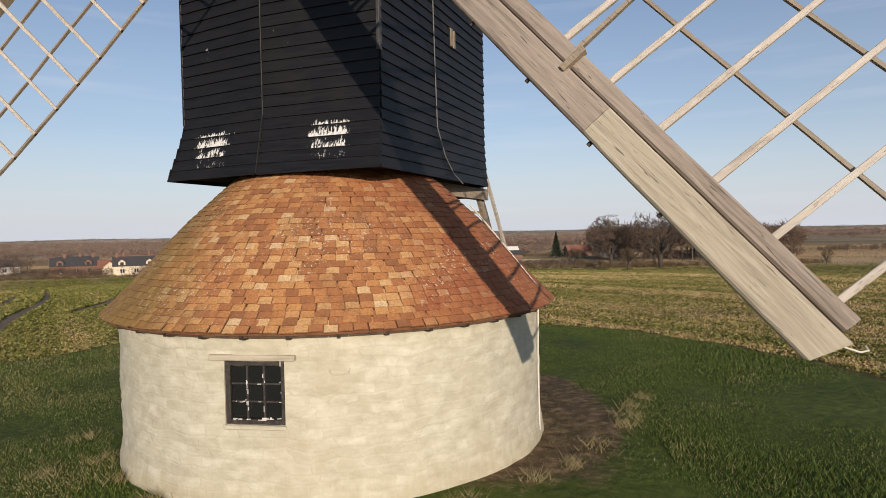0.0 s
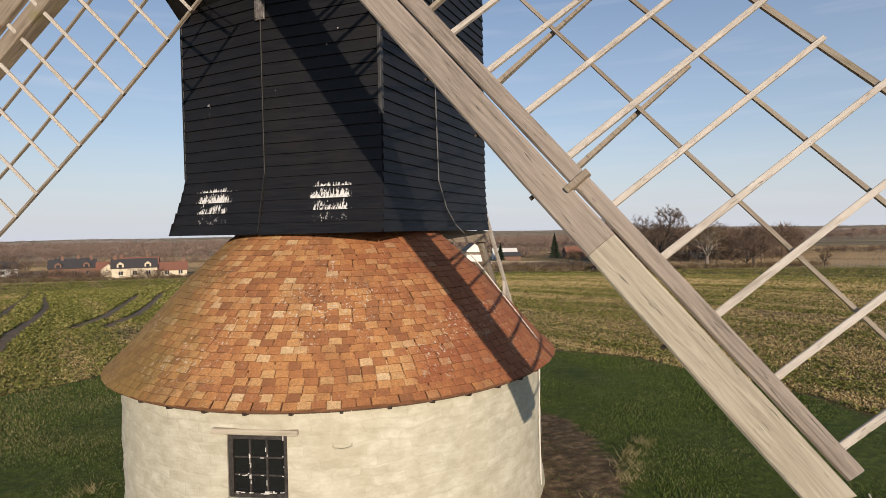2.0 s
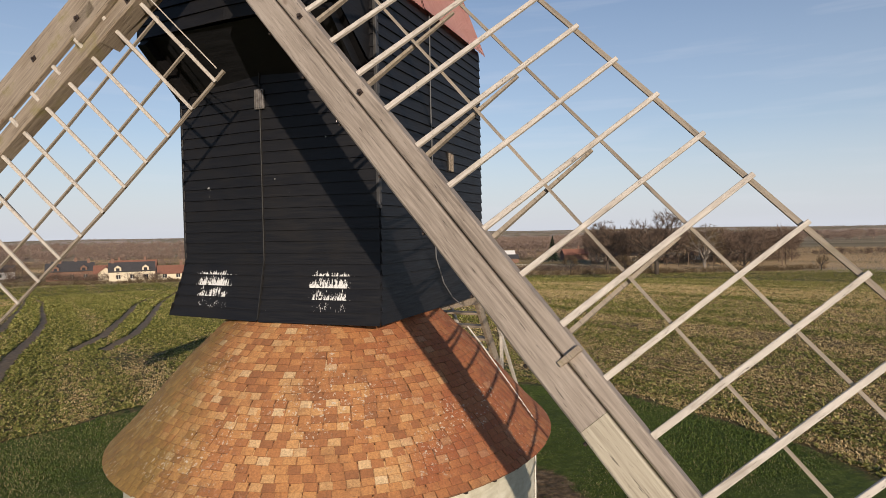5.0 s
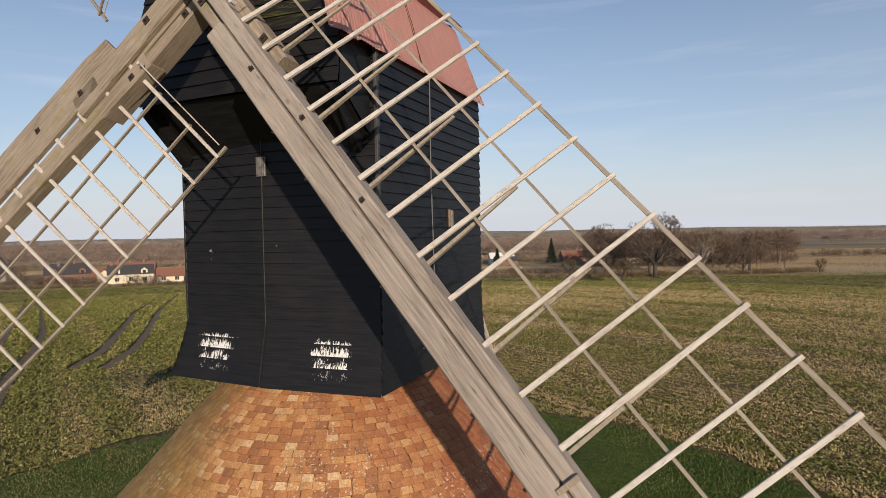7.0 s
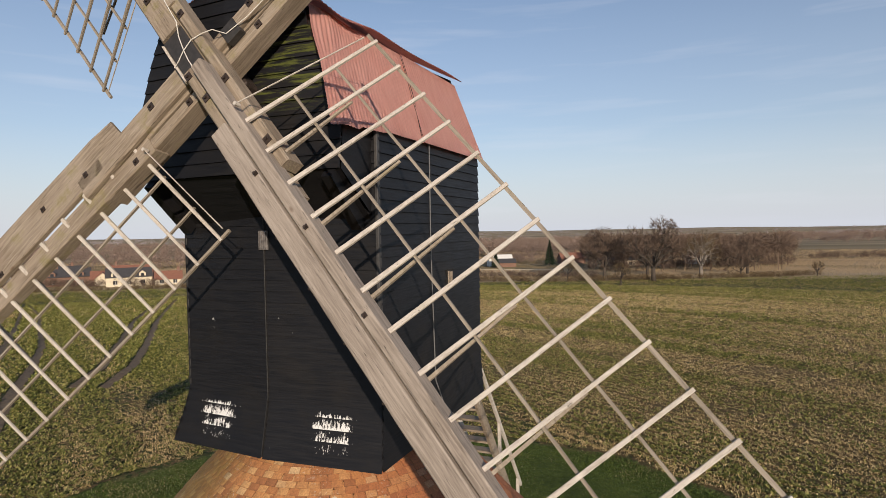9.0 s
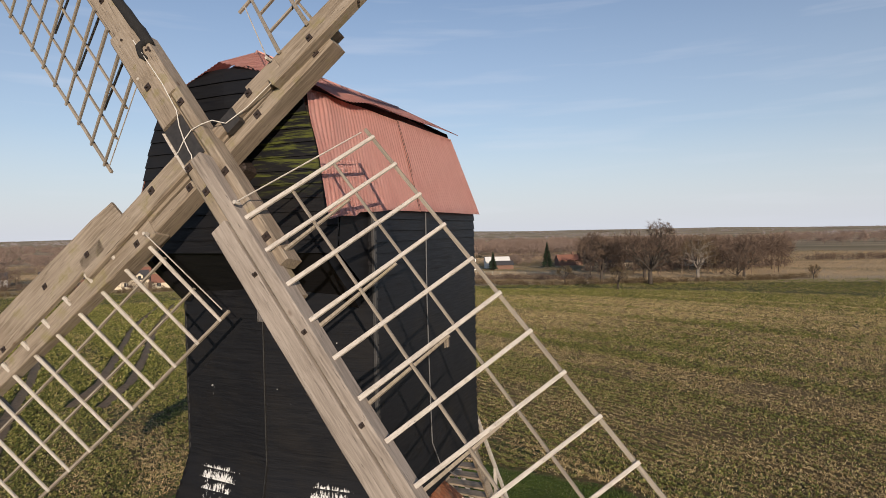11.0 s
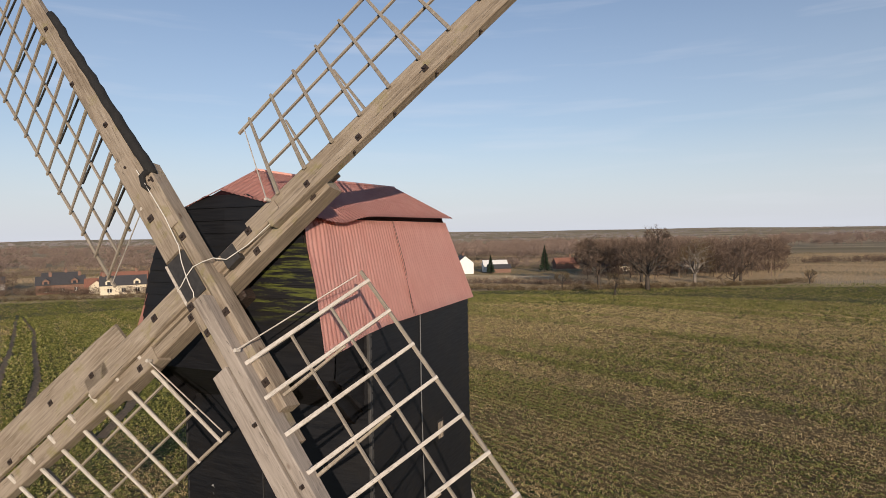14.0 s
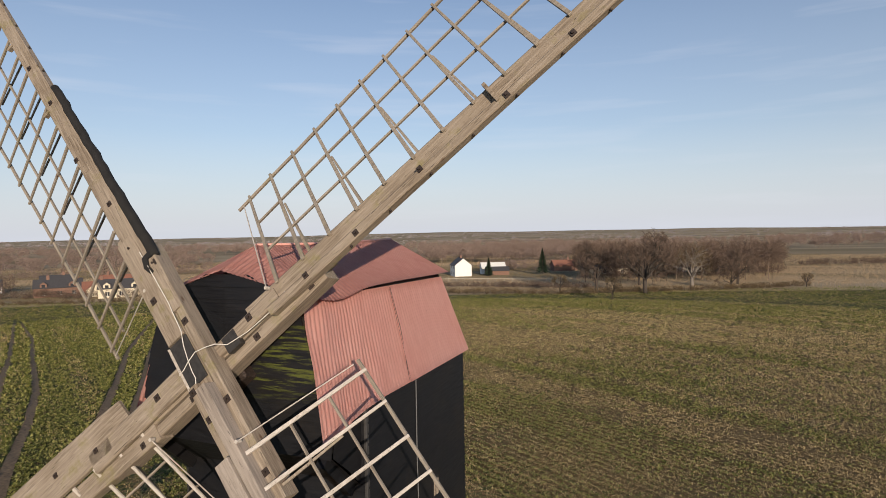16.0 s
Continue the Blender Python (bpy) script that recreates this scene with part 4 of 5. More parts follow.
build_sail(3, -0.05, 0.0, -0.055, M_OLD, 1.22, (-0.545, -0.49), ((-0.04, 0.10), (0.27, 0.30)), 1.2135, 0.4495, (0.0224, -0.053, -0.0034, -0.10, 0.0), (1.3675, -0.0061, -0.7328, -0.0095, 0.0099))


def build_hub():
    # stocks: long timbers through the poll, with clamps beside them
    def timber(name, x0, x1, y0, y1, z0, z1, axis, mat=M_OLD, label=""):
        bm = bmesh.new()
        n = 10
        c = 0.02
        rings = []
        for i in range(n + 1):
            x = lerp(x0, x1, i / n)
            a, b = y0 + 0.008 * noise.noise((x * 2, y0 * 9, z1)), y1 + 0.008 * noise.noise((x * 2, y1 * 9, z1 + 3))
            rings.append([bm.verts.new(p) for p in ((x, a, z0), (x, a, z1 - c), (x, a + c, z1), (x, b - c, z1), (x, b, z1 - c), (x, b, z0))])
        for p, q in zip(rings, rings[1:]):
            for j in range(6):
                bm.faces.new((p[j], q[j], q[(j + 1) % 6], p[(j + 1) % 6]))
        bm.faces.new(rings[0])
        bm.faces.new(rings[-1][::-1])
        ob = part(name, bm, mat, sails, label)
        if axis:
            ob.matrix_local = Matrix.Rotation(math.pi / 2, 4, "Z")
        return ob
    timber("stock", -2.2, 2.3, -0.06, 0.246, -0.10, 0.115, 0, label="thick squared stock timber")
    timber("clamp", -2.1, -0.425, -0.045, 0.246, 0.118, 0.165, 0)
    timber("clamp", 0.225, 2.0, -0.03, 0.105, 0.118, 0.21, 0)
    timber("clamp", -1.85, 1.95, 0.262, 0.385, -0.12, 0.125, 0, label="long clamp timber bolted beside the stock")
    timber("edge_strip", -0.42, 0.22, -0.095, -0.064, 0.05, 0.14, 0, M_BAR, "thin pale strip beside the crossing plate")
    timber("stock", -2.2, 2.2, -0.06, 0.12, -0.42, -0.125, 1)
    timber("clamp", -1.9, 2.1, -0.235, -0.085, -0.40, -0.135, 1)
    timber("clamp", 0.36, 1.48, -0.045, 0.125, -0.121, -0.05, 1)
    timber("clamp", -2.1, -0.16, -0.03, 0.27, -0.121, -0.05, 1)
    # poll end: the iron canister and the windshaft behind it
    bm = bmesh.new()
    box(bm, -0.30, 0.30, -0.30, 0.30, -0.72, -0.425, 0.03)
    part("poll_end", bm, M_IRON, sails, "rusted iron poll end")
    plate = mat_plain("tarred_plate", (0.03, 0.027, 0.025), 0.6, 14, 0.4)
    bm = bmesh.new()
    box(bm, -0.415, 0.215, -0.05, 0.25, 0.118, 0.142, 0.006)
    part("poll_plate", bm, plate, sails, "black tarred plate over the crossing")
    bm = bmesh.new()
    box(bm, -0.10, 0.12, 0.52, 0.74, -0.13, -0.035, 0.006)
    part("poll_plate", bm, plate, sails, "black iron block beside the crossing")
    bm = bmesh.new()
    tube(bm, [(0, 0, -0.65), (0, 0, -2.3)], 0.26, 14)
    part("windshaft", bm, M_OLD, sails)
    for x, y, z in ((-1.524, 0.322, 0.125), (-0.551, 0.325, 0.125), (0.62, 0.325, 0.125), (1.595, 0.322, 0.125), (-1.064, 0.09, 0.165), (0.70, 0.06, 0.21), (0.30, 0.02, 0.21)):
        bm = bmesh.new()
        bolt(bm, x, y, z, 0.042)
        part("bolt", bm, M_IRON, sails, "square rusted bolt plate")
    for a, c, z in ((1.003, 0.06, -0.05), (0.912, -0.165, -0.135), (1.871, -0.165, -0.135), (-0.709, 0.15, -0.05), (-0.30, -0.165, -0.135), (-1.30, -0.165, -0.135)):
        bm = bmesh.new()
        bolt(bm, -c, a, z, 0.042)
        part("bolt", bm, M_IRON, sails, "square rusted bolt plate")
    # white rope wound over the crossing
    bm = bmesh.new()
    tube(bm, [(-1.75, 0.27, 0.20), (-1.3, 0.275, 0.185), (-0.9, 0.28, 0.18), (-0.45, 0.25, 0.18), (-0.3, 0.16, 0.15), (-0.1, 0.12, 0.152), (0.05, 0.10, 0.152), (0.14, 0.10, 0.152), (0.21, 0.06, 0.15)], 0.006)
    tube(bm, [(-0.05, -0.10, 0.13), (-0.05, 0.0, 0.15), (-0.08, 0.12, 0.165), (-0.12, 0.26, 0.15), (-0.08, 0.40, 0.135), (-0.04, 0.515, 0.10), (0.02, 0.58, -0.02), (0.08, 0.9, -0.03), (0.10, 1.3, -0.03), (0.04, 1.6, -0.03)], 0.006)
    part("rope", bm, M_ROPE, sails, "pale rope tied round the crossing")
    # rope end at the tip of the pale whip
    bm = bmesh.new()
    tube(bm, [(8.58, 0.02, 0.21), (8.66, 0.05, 0.20), (8.74, 0.10, 0.16), (8.76, 0.14, 0.12), (8.74, 0.15, 0.09)], 0.005)
    part("rope_end", bm, M_ROPE, sails)


build_hub()

# ---- land round about ----
M_CROP = mat_leaf("crop_leaves", (0.054, 0.064, 0.012), (0.150, 0.154, 0.032), (0.38, 0.345, 0.11))
M_STRAW = mat_leaf("straw", (0.26, 0.175, 0.068), (0.47, 0.345, 0.155), (0.75, 0.60, 0.33), 0.8)
M_GRASS = mat_leaf("grass_blades", (0.024, 0.044, 0.007), (0.060, 0.100, 0.014), (0.145, 0.18, 0.038))
M_ROUGH = mat_leaf("rough_pasture", (0.15, 0.112, 0.056), (0.19, 0.142, 0.072), (0.23, 0.175, 0.09), 0.9)
M_TAN = mat_leaf("tan_stubble", (0.31, 0.22, 0.125), (0.36, 0.26, 0.15), (0.41, 0.30, 0.18), 0.9)
M_DRY = mat_leaf("dry_grass", (0.16, 0.13, 0.05), (0.27, 0.22, 0.11), (0.36, 0.31, 0.17), 0.8)
M_TWIG = mat_leaf("bare_twigs", (0.075, 0.05, 0.036), (0.13, 0.088, 0.064), (0.20, 0.145, 0.105), 0.9)
# the next two: paling by distance haze is mixed into the twig colours
M_TWIG2 = mat_leaf("haze_paled_twigs", (0.155, 0.108, 0.084), (0.215, 0.154, 0.122), (0.285, 0.212, 0.172), 0.9)
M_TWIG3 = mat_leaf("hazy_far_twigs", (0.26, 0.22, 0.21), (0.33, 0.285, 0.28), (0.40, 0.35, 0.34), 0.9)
M_SCRUB = mat_leaf("scrub_twigs", (0.06, 0.045, 0.022), (0.125, 0.085, 0.045), (0.20, 0.14, 0.075), 0.9)
M_FIR = mat_leaf("fir_needles", (0.010, 0.018, 0.010), (0.02, 0.034, 0.018), (0.034, 0.05, 0.028), 0.8)
M_BARK = mat_plain("bark", (0.06, 0.047, 0.036), 0.9, 3, 0.4)
M_PALEBARK = mat_plain("bleached_branch", (0.20, 0.17, 0.14), 0.9, 3, 0.3)
M_SOIL = mat_plain("rut_soil", (0.18, 0.115, 0.056), 0.95, 6, 0.5)


def gz_array(x, y):
    return np.interp(np.hypot(x - RX, y - RY), GD, GZ)


def stuff(name, verts, faces, mat, label, category):
    me = mesh_of(verts, faces, name)
    me.materials.append(mat)
    return tagged(new(name, me), label, category, kind="stuff")


def slivers(base, tip, width, rs):
    """Thin triangles from base to tip, as arrays of corners and faces."""
    d = tip - base
    side = np.cross(d, rs.normal(size=d.shape))
    side /= np.linalg.norm(side, axis=1)[:, None] + 1e-9
    side *= width[:, None] / 2
    v = np.empty((len(base) * 3, 3))
    v[0::3], v[1::3], v[2::3] = base - side, base + side, tip
    return v


def tri_faces(n):
    return np.arange(n * 3).reshape(-1, 3).tolist()


def sector(rs, n, r0, r1, a0, a1, power):
    """Random points in a sector seen from in front of the mill; power: how fast they thin out with distance."""
    u = rs.random(n)
    if abs(power - 2) < 1e-6:
        r = r0 * (r1 / r0) ** u
    else:
        k = 2 - power
        r = (r0 ** k + u * (r1 ** k - r0 ** k)) ** (1 / k)
    a = np.radians(rs.uniform(a0, a1, n))
    return r * np.sin(a), r * np.cos(a)


def wild(x, y, s, seed=0.0):
    return np.array([noise.noise((float(a) * s, float(b) * s, seed)) for a, b in zip(x, y)])


RING = 10.15


def ruts():
    """Centre lines of the tractor ruts, x as a function of y."""
    return ([(-22.5, 28), (-26, 33), (-31.3, 42), (-37, 50.5), (-47, 65.7), (-66, 93.5), (-85, 121), (-95, 136)],
            [(-16.5, 21.5), (-20, 27.2), (-24.9, 36), (-31, 46), (-43.5, 64.4), (-61, 90.5), (-92, 133)],
            [(-18.2, 29), (-19.8, 34.4), (-25.5, 47.3), (-35.6, 69.3), (-48, 99.5), (-61, 133)],
            [(-16.4, 28.5), (-18, 34.5), (-22, 44.3), (-32, 67.3), (-47, 104), (-57, 130)])


def rut_distance(x, y):
    best = np.full(len(x), 99.0)
    for line in ruts():
        p = np.array(line)
        best = np.minimum(best, np.abs(x - np.interp(y, p[:, 1], p[:, 0], left=-999, right=-999)) * 0.8)
    return best


def leaves(base, tip, width):
    """Broad pointed leaves as quads: base, one side, tip, other side."""
    d = tip - base
    side = np.stack([-d[:, 1], d[:, 0], np.zeros(len(d))], 1)
    side /= np.linalg.norm(side, axis=1)[:, None] + 1e-9
    mid = base + d * 0.55 + np.array([0, 0, 1.0]) * (0.12 * np.linalg.norm(d, axis=1))[:, None]
    v = np.empty((len(base) * 4, 3))
    v[0::4], v[1::4], v[2::4], v[3::4] = base, mid - side * width[:, None] / 2, tip, mid + side * width[:, None] / 2
    return v


ROW_GAP = 0.5


def build_crop():
    rs = np.random.RandomState(4)
    n = 300000
    x, y = sector(rs, n, 9.5, 225, -41, 41, 1.95)
    # drilled rows run across the whole field in one direction
    along, across = 0.56 * x - 0.83 * y, 0.83 * x + 0.56 * y
    in_row = rs.random(n) < 0.62
    line = np.round(across / ROW_GAP) * ROW_GAP + rs.normal(size=n) * np.where(x < 0, 0.15, 0.07) + 0.10 * np.sin(along * 0.09)
    across = np.where(in_row, line, across)
    x, y = 0.56 * along + 0.83 * across, -0.83 * along + 0.56 * across
    d = np.hypot(x - RX, y - 9.3)
    keep = (y > 0) & (y < 166 + 0.12 * np.abs(x)) & (d > RING + 0.5 * wild(x, y, 0.5)) & (rut_distance(x, y) > 0.34)
    x, y, along, across, in_row = x[keep], y[keep], along[keep], across[keep], in_row[keep]
    dist = np.hypot(x, y)
    rows = wild(along * 0.005, across * 0.22, 1.0, 5.0) + 0.8 * wild(along * 0.012, across * 0.75, 1.0, 2.0)
    patch = 0.6 * wild(x, y, 0.05, 3.0) + 0.25 * wild(x, y, 0.6, 8.0) + 1.2 * rows
    west = np.clip((-2.0 - x) * 0.03, -0.06, 0.46)
    tan = -0.32 * np.exp(-((dist - 82) / 28) ** 2) * (x > 0)
    far = np.clip((dist - 104) / 30, 0, 1) * 0.40 * (x > 0)
    chance = 0.30 + west + tan + far + patch * 0.7 + np.where(in_row, 0.18, -0.34) * np.where(x > 0, 1.0, 0.35)
    is_green = rs.random(len(x)) < np.clip(chance, 0.05, 0.97)
    bank = 1 + 0.5 * np.exp(-((rut_distance(x, y) - 0.3) / 0.5) ** 2)
    z = gz_array(x, y)
    for green, name, mat, label in ((True, "crop_leaves", M_CROP, "low broad leaves of a drilled winter crop"), (False, "stubble", M_STRAW, "pale straw stubble standing between the crop")):
        m = is_green == green
        xx, yy, zz, dd, bb = x[m], y[m], z[m], dist[m], bank[m]
        vs = []
        grow = np.clip(dd / 26, 1.0, 5.0) ** 0.75
        for i in range(4 if green else 3):
            a = rs.uniform(0, math.tau, len(xx))
            l = rs.uniform(0.05, 0.11, len(xx)) * grow * bb
            j = (0.045 if green else 0.09) * grow
            b = np.stack([xx + rs.uniform(-1, 1, len(xx)) * j, yy + rs.uniform(-1, 1, len(xx)) * j, zz - 0.01], 1)
            if green:
                t = b + np.stack([np.cos(a) * l, np.sin(a) * l, rs.uniform(0.25, 1.0, len(xx)) * l], 1)
                vs.append(leaves(b, t, 0.62 * l * rs.uniform(0.7, 1.2, len(xx))))
            else:
                t = b + np.stack([np.cos(a) * l * 0.6, np.sin(a) * l * 0.6, rs.uniform(0.15, 0.8, len(xx)) * l], 1)
                vs.append(leaves(b, t, 0.026 * grow * rs.uniform(0.7, 1.4, len(xx))))
        v = np.concatenate(vs)
        stuff(name, v.tolist(), np.arange(len(v)).reshape(-1, 4).tolist(), mat, label, "crop" if green else "stubble")


build_crop()


def build_grass():
    rs = np.random.RandomState(7)
    n = 400000
    x, y = sector(rs, n, 5.2, 21, -42, 42, 1.35)
    d = np.hypot(x - RX, y - RY)
    wide = 3.25 + 0.72 * np.clip(x, -0.4, 1.6)
    bare = d < wide + 0.5 * wild(x, y, 0.9, 2.0)
    keep = (d > 3.05) & (d < RING + 0.5 * wild(x, y, 0.5)) & (~bare | (rs.random(n) < 0.10))
    x, y = x[keep], y[keep]
    z = gz_array(x, y)
    lush = 1 + 0.8 * wild(x, y, 0.7, 5.0)
    l = rs.uniform(0.022, 0.055, len(x)) * np.clip(lush, 0.5, 1.7)
    a = rs.uniform(0, math.tau, len(x))
    b = np.stack([x, y, z - 0.01], 1)
    t = b + np.stack([np.cos(a) * l * 0.55, np.sin(a) * l * 0.55, l], 1)
    v = slivers(b, t, np.full(len(x), 0.0095) * rs.uniform(0.7, 1.6, len(x)) * np.clip(np.hypot(x, y) / 9, 1, 2), rs)
    dry = rs.random(len(x)) < np.clip(0.02 + 0.22 * (x < -4.2) + 0.35 * wild(x, y, 0.8, 9.0), 0.02, 0.7)
    v = v.reshape(-1, 3, 3)
    for pick, name, mat, label in ((~dry, "grass", M_GRASS, "short green grass round the mill"), (dry, "dry_grass", M_DRY, "withered brown blades among the grass")):
        w = v[pick].reshape(-1, 3)
        stuff(name, w.tolist(), tri_faces(len(w) // 3), mat, label, "grass")
    # dry tufts by the wall and the path
    tufts = []
    spots = [(2.75, 8.95, 0.35), (2.95, 9.4, 0.3), (1.95, 7.7, 0.28), (2.6, 8.5, 0.25), (0.2, 6.2, 0.22), (1.0, 6.7, 0.2), (-3.2, 6.35, 0.2), (-3.9, 6.9, 0.24), (-1.0, 6.0, 0.15), (-4.5, 7.6, 0.26), (3.3, 9.9, 0.25), (-5.2, 8.4, 0.3), (-4.9, 7.1, 0.25), (1.5, 7.1, 0.2)]
    for sx, sy, r in spots:
        k = 90
        q = rs.normal(size=(k, 2)) * r * 0.4
        b = np.stack([sx + q[:, 0], sy + q[:, 1], np.full(k, -0.03)], 1)
        l = rs.uniform(0.06, 0.2, k)
        a = rs.uniform(0, math.tau, k)
        t = b + np.stack([np.cos(a) * l * 0.7, np.sin(a) * l * 0.7, l * 0.8], 1)
        tufts.append(slivers(b, t, np.full(k, 0.008), rs))
    v = np.concatenate(tufts)
    stuff("dry_tufts", v.tolist(), tri_faces(len(v) // 3), M_DRY, "dry straw-coloured grass tufts near the drum wall", "grass tufts")


build_grass()


def build_stubble_fields():
    """Short pale stalks and rough winter grass on the paddocks beyond the hedge."""
    rs = np.random.RandomState(31)
    x, y = sector(rs, 170000, 174, 520, -41, 41, 2.0)
    keep = y > 173 + 0.12 * np.abs(x)
    x, y = x[keep], y[keep]
    d = np.hypot(x, y)
    h = 0.17 * (d / 172) ** 0.8 * rs.uniform(0.6, 1.3, len(x))
    b = np.stack([x, y, gz_array(x, y) - 0.03], 1)
    t = b + np.stack([rs.normal(size=len(x)) * h * 0.5, rs.normal(size=len(x)) * h * 0.5, h], 1)
    v = slivers(b, t, 0.20 * d / 172, rs).reshape(-1, 3, 3)
    strip = wild(x * 0.006 + y * 0.002, y * 0.022, 1.0, 4.0) + 0.25 * (x > 100) + 0.05 * rs.normal(size=len(x))
    for pick, name, mat, label in ((strip < 0.0, "rough_pasture", M_ROUGH, "olive brown winter pasture beyond the hedge"), (strip >= 0.0, "stubble_field", M_TAN, "tan stubble field beyond the hedge")):
        w = v[pick].reshape(-1, 3)
        stuff(name, w.tolist(), tri_faces(len(w) // 3), mat, label, "field")


build_stubble_fields()


def build_ruts():
    for line in ruts():
        p = np.array(line)
        verts, faces = [], []
        ys = np.concatenate([np.linspace(p[0, 1], 60, 60), np.linspace(62, p[-1, 1], 30)])
        for i, yy in enumerate(ys):
            xx = float(np.interp(yy, p[:, 1], p[:, 0]))
            w = 0.17 + 0.05 * noise.noise((yy * 0.9, xx, 0))
            for s, dz in ((-1.5, 0.03), (-0.6, 0.05), (0.6, 0.05), (1.5, 0.03)):
                verts.append((xx + s * w, yy + s * w * 0.35, gz(xx + s * w, yy + s * w * 0.35) + dz - (0.02 if abs(s) < 1 else 0)))
            if i:
                o = 4 * i
                faces += [(o - 4 + k, o - 3 + k, o + 1 + k, o + k) for k in range(3)]
        me = mesh_of(verts, faces, "wheel_rut")
        me.materials.append(M_SOIL)
        tagged(new("wheel_rut", me), "dark earth wheel rut curving through the crop", "wheel rut", "tractor ruts", kind="structure")


build_ruts()


def branch(bm, p, d, l, r, depth, rng, twigs, droop):
    """A bent, tapering limb that forks; the last shoots are gathered as slivers."""
    q = p
    pts = [p]
    for i in range(3):
        d = (d + Vector((rng.uniform(-1, 1), rng.uniform(-1, 1), rng.uniform(-0.6, 0.8) - droop)) * 0.22).normalized()
        q = q + d * (l / 3)
        pts.append(q)
    tube(bm, pts, r, 5 if depth > 2 else 3, r * 0.62)
    if depth == 0:
        for i in range(16):
            e = pts[rng.randrange(1, 4)]
            t = e + (d + Vector((rng.uniform(-1, 1), rng.uniform(-1, 1), rng.uniform(-0.5, 1.0)))).normalized() * l * rng.uniform(0.5, 1.1)
            twigs.append((e, t))
        return
    for i in range(rng.choice((2, 3, 3, 4))):
        e = pts[rng.choice((1, 2, 3, 3))] if i else q
        a = rng.uniform(0, math.tau)
        o = d.orthogonal().normalized()
        side = Matrix.Rotation(a, 3, d) @ o
        nd = (d * rng.uniform(0.5, 1.0) + side * rng.uniform(0.5, 1.0) + Vector((0, 0, 0.12))).normalized()
        branch(bm, e, nd, l * rng.uniform(0.62, 0.86), r * 0.58, depth - 1, rng, twigs, droop)


def bare_tree(x, y, h, seed, depth=4, label="bare winter oak with a broad crown of fine twigs", bark=None, twig=None, droop=0.0, group="", lean=0.0, twig_w=0.075):
    rng = random.Random(seed)
    rs = np.random.RandomState(seed)
    tree = empty("tree", Matrix.Translation((x, y, gz(x, y) - 0.1)), label, "tree", group)
    bm = bmesh.new()
    twigs = []
    tr = h * 0.028
    top = Vector((lean * h, 0, h * 0.24))
    tube(bm, [(0, 0, 0), (lean * h * 0.3, 0, h * 0.1), top], tr * 1.25, 8, tr)
    for i in range(5):
        a = math.tau * i / 5 + rng.uniform(-0.4, 0.4)
        d = Vector((math.cos(a) * 0.8, math.sin(a) * 0.8, rng.uniform(0.5, 1.2))).normalized()
        branch(bm, top - Vector((0, 0, rng.uniform(0, h * 0.05))), d, h * rng.uniform(0.24, 0.32), tr * 0.6, depth - 1, rng, twigs, droop)
    branch(bm, top, Vector((0.1, 0, 1)), h * 0.3, tr * 0.8, depth - 1, rng, twigs, droop)
    # keep the crown to its height
    zm = max(v.co.z for v in bm.verts)
    k = h * 0.95 / zm
    mid, rx, rz = Vector((lean * h, 0, h * 0.56)), h * 0.44, h * 0.41
    def rounded(p):
        """Keep the limbs inside a broad rounded head."""
        q = Vector(((p.x - mid.x) / rx, (p.y - mid.y) / rx, (p.z - mid.z) / rz))
        r = q.length
        if p.z < h * 0.3 or r < 0.75:
            return p
        f = (0.75 + 0.25 * math.tanh((r - 0.75) / 0.25)) / r
        return Vector((mid.x + q.x * f * rx, mid.y + q.y * f * rx, mid.z + q.z * f * rz))
    for v in bm.verts:
        v.co = rounded(v.co * k)
    part("trunk", bm, bark or M_BARK, tree, "forked trunk and limbs", smooth=True)
    if twigs and twig:
        b, t = np.array([tuple(rounded(a * k)) for a, _ in twigs]), np.array([tuple(rounded(c * k)) for _, c in twigs])
        v = slivers(b, t, np.full(len(b), twig_w), rs)
        me = mesh_of(v.tolist(), tri_faces(len(b)), "crown")
        me.materials.append(twig)
        ob = new("crown", me)
        ob.parent = tree
        ob["label"] = "haze of bare twigs"
    return tree


def build_trees():
    bare_tree(50.5, 178, 17.0, 21, 5, twig=M_TWIG, group="oaks on the field edge")
    bare_tree(61, 166, 20.0, 5, 5, twig=M_TWIG, group="oaks on the field edge")
    bare_tree(79, 176, 15.5, 33, 4, "bleached old oak with half-dead pale limbs", M_PALEBARK, M_SCRUB, group="oaks on the field edge")
    bare_tree(45.5, 146, 6.4, 8, 3, "slim young bare tree standing in the field", twig=M_SCRUB, twig_w=0.05)
    bare_tree(92, 178, 9.0, 14, 4, "small bare tree with a rounded head by the hedge", twig=M_TWIG)
    bare_tree(70, 196, 14, 17, 4, twig=M_TWIG, group="oaks on the field edge")
    bare_tree(103, 195, 15, 18, 4, twig=M_TWIG, group="oaks on the field edge")
    bare_tree(38, 172, 6, 19, 3, "small bare tree in the hedge", twig=M_SCRUB)
    bare_tree(118, 182, 5, 24, 3, "small bare tree in the hedge", twig=M_SCRUB)


build_trees()


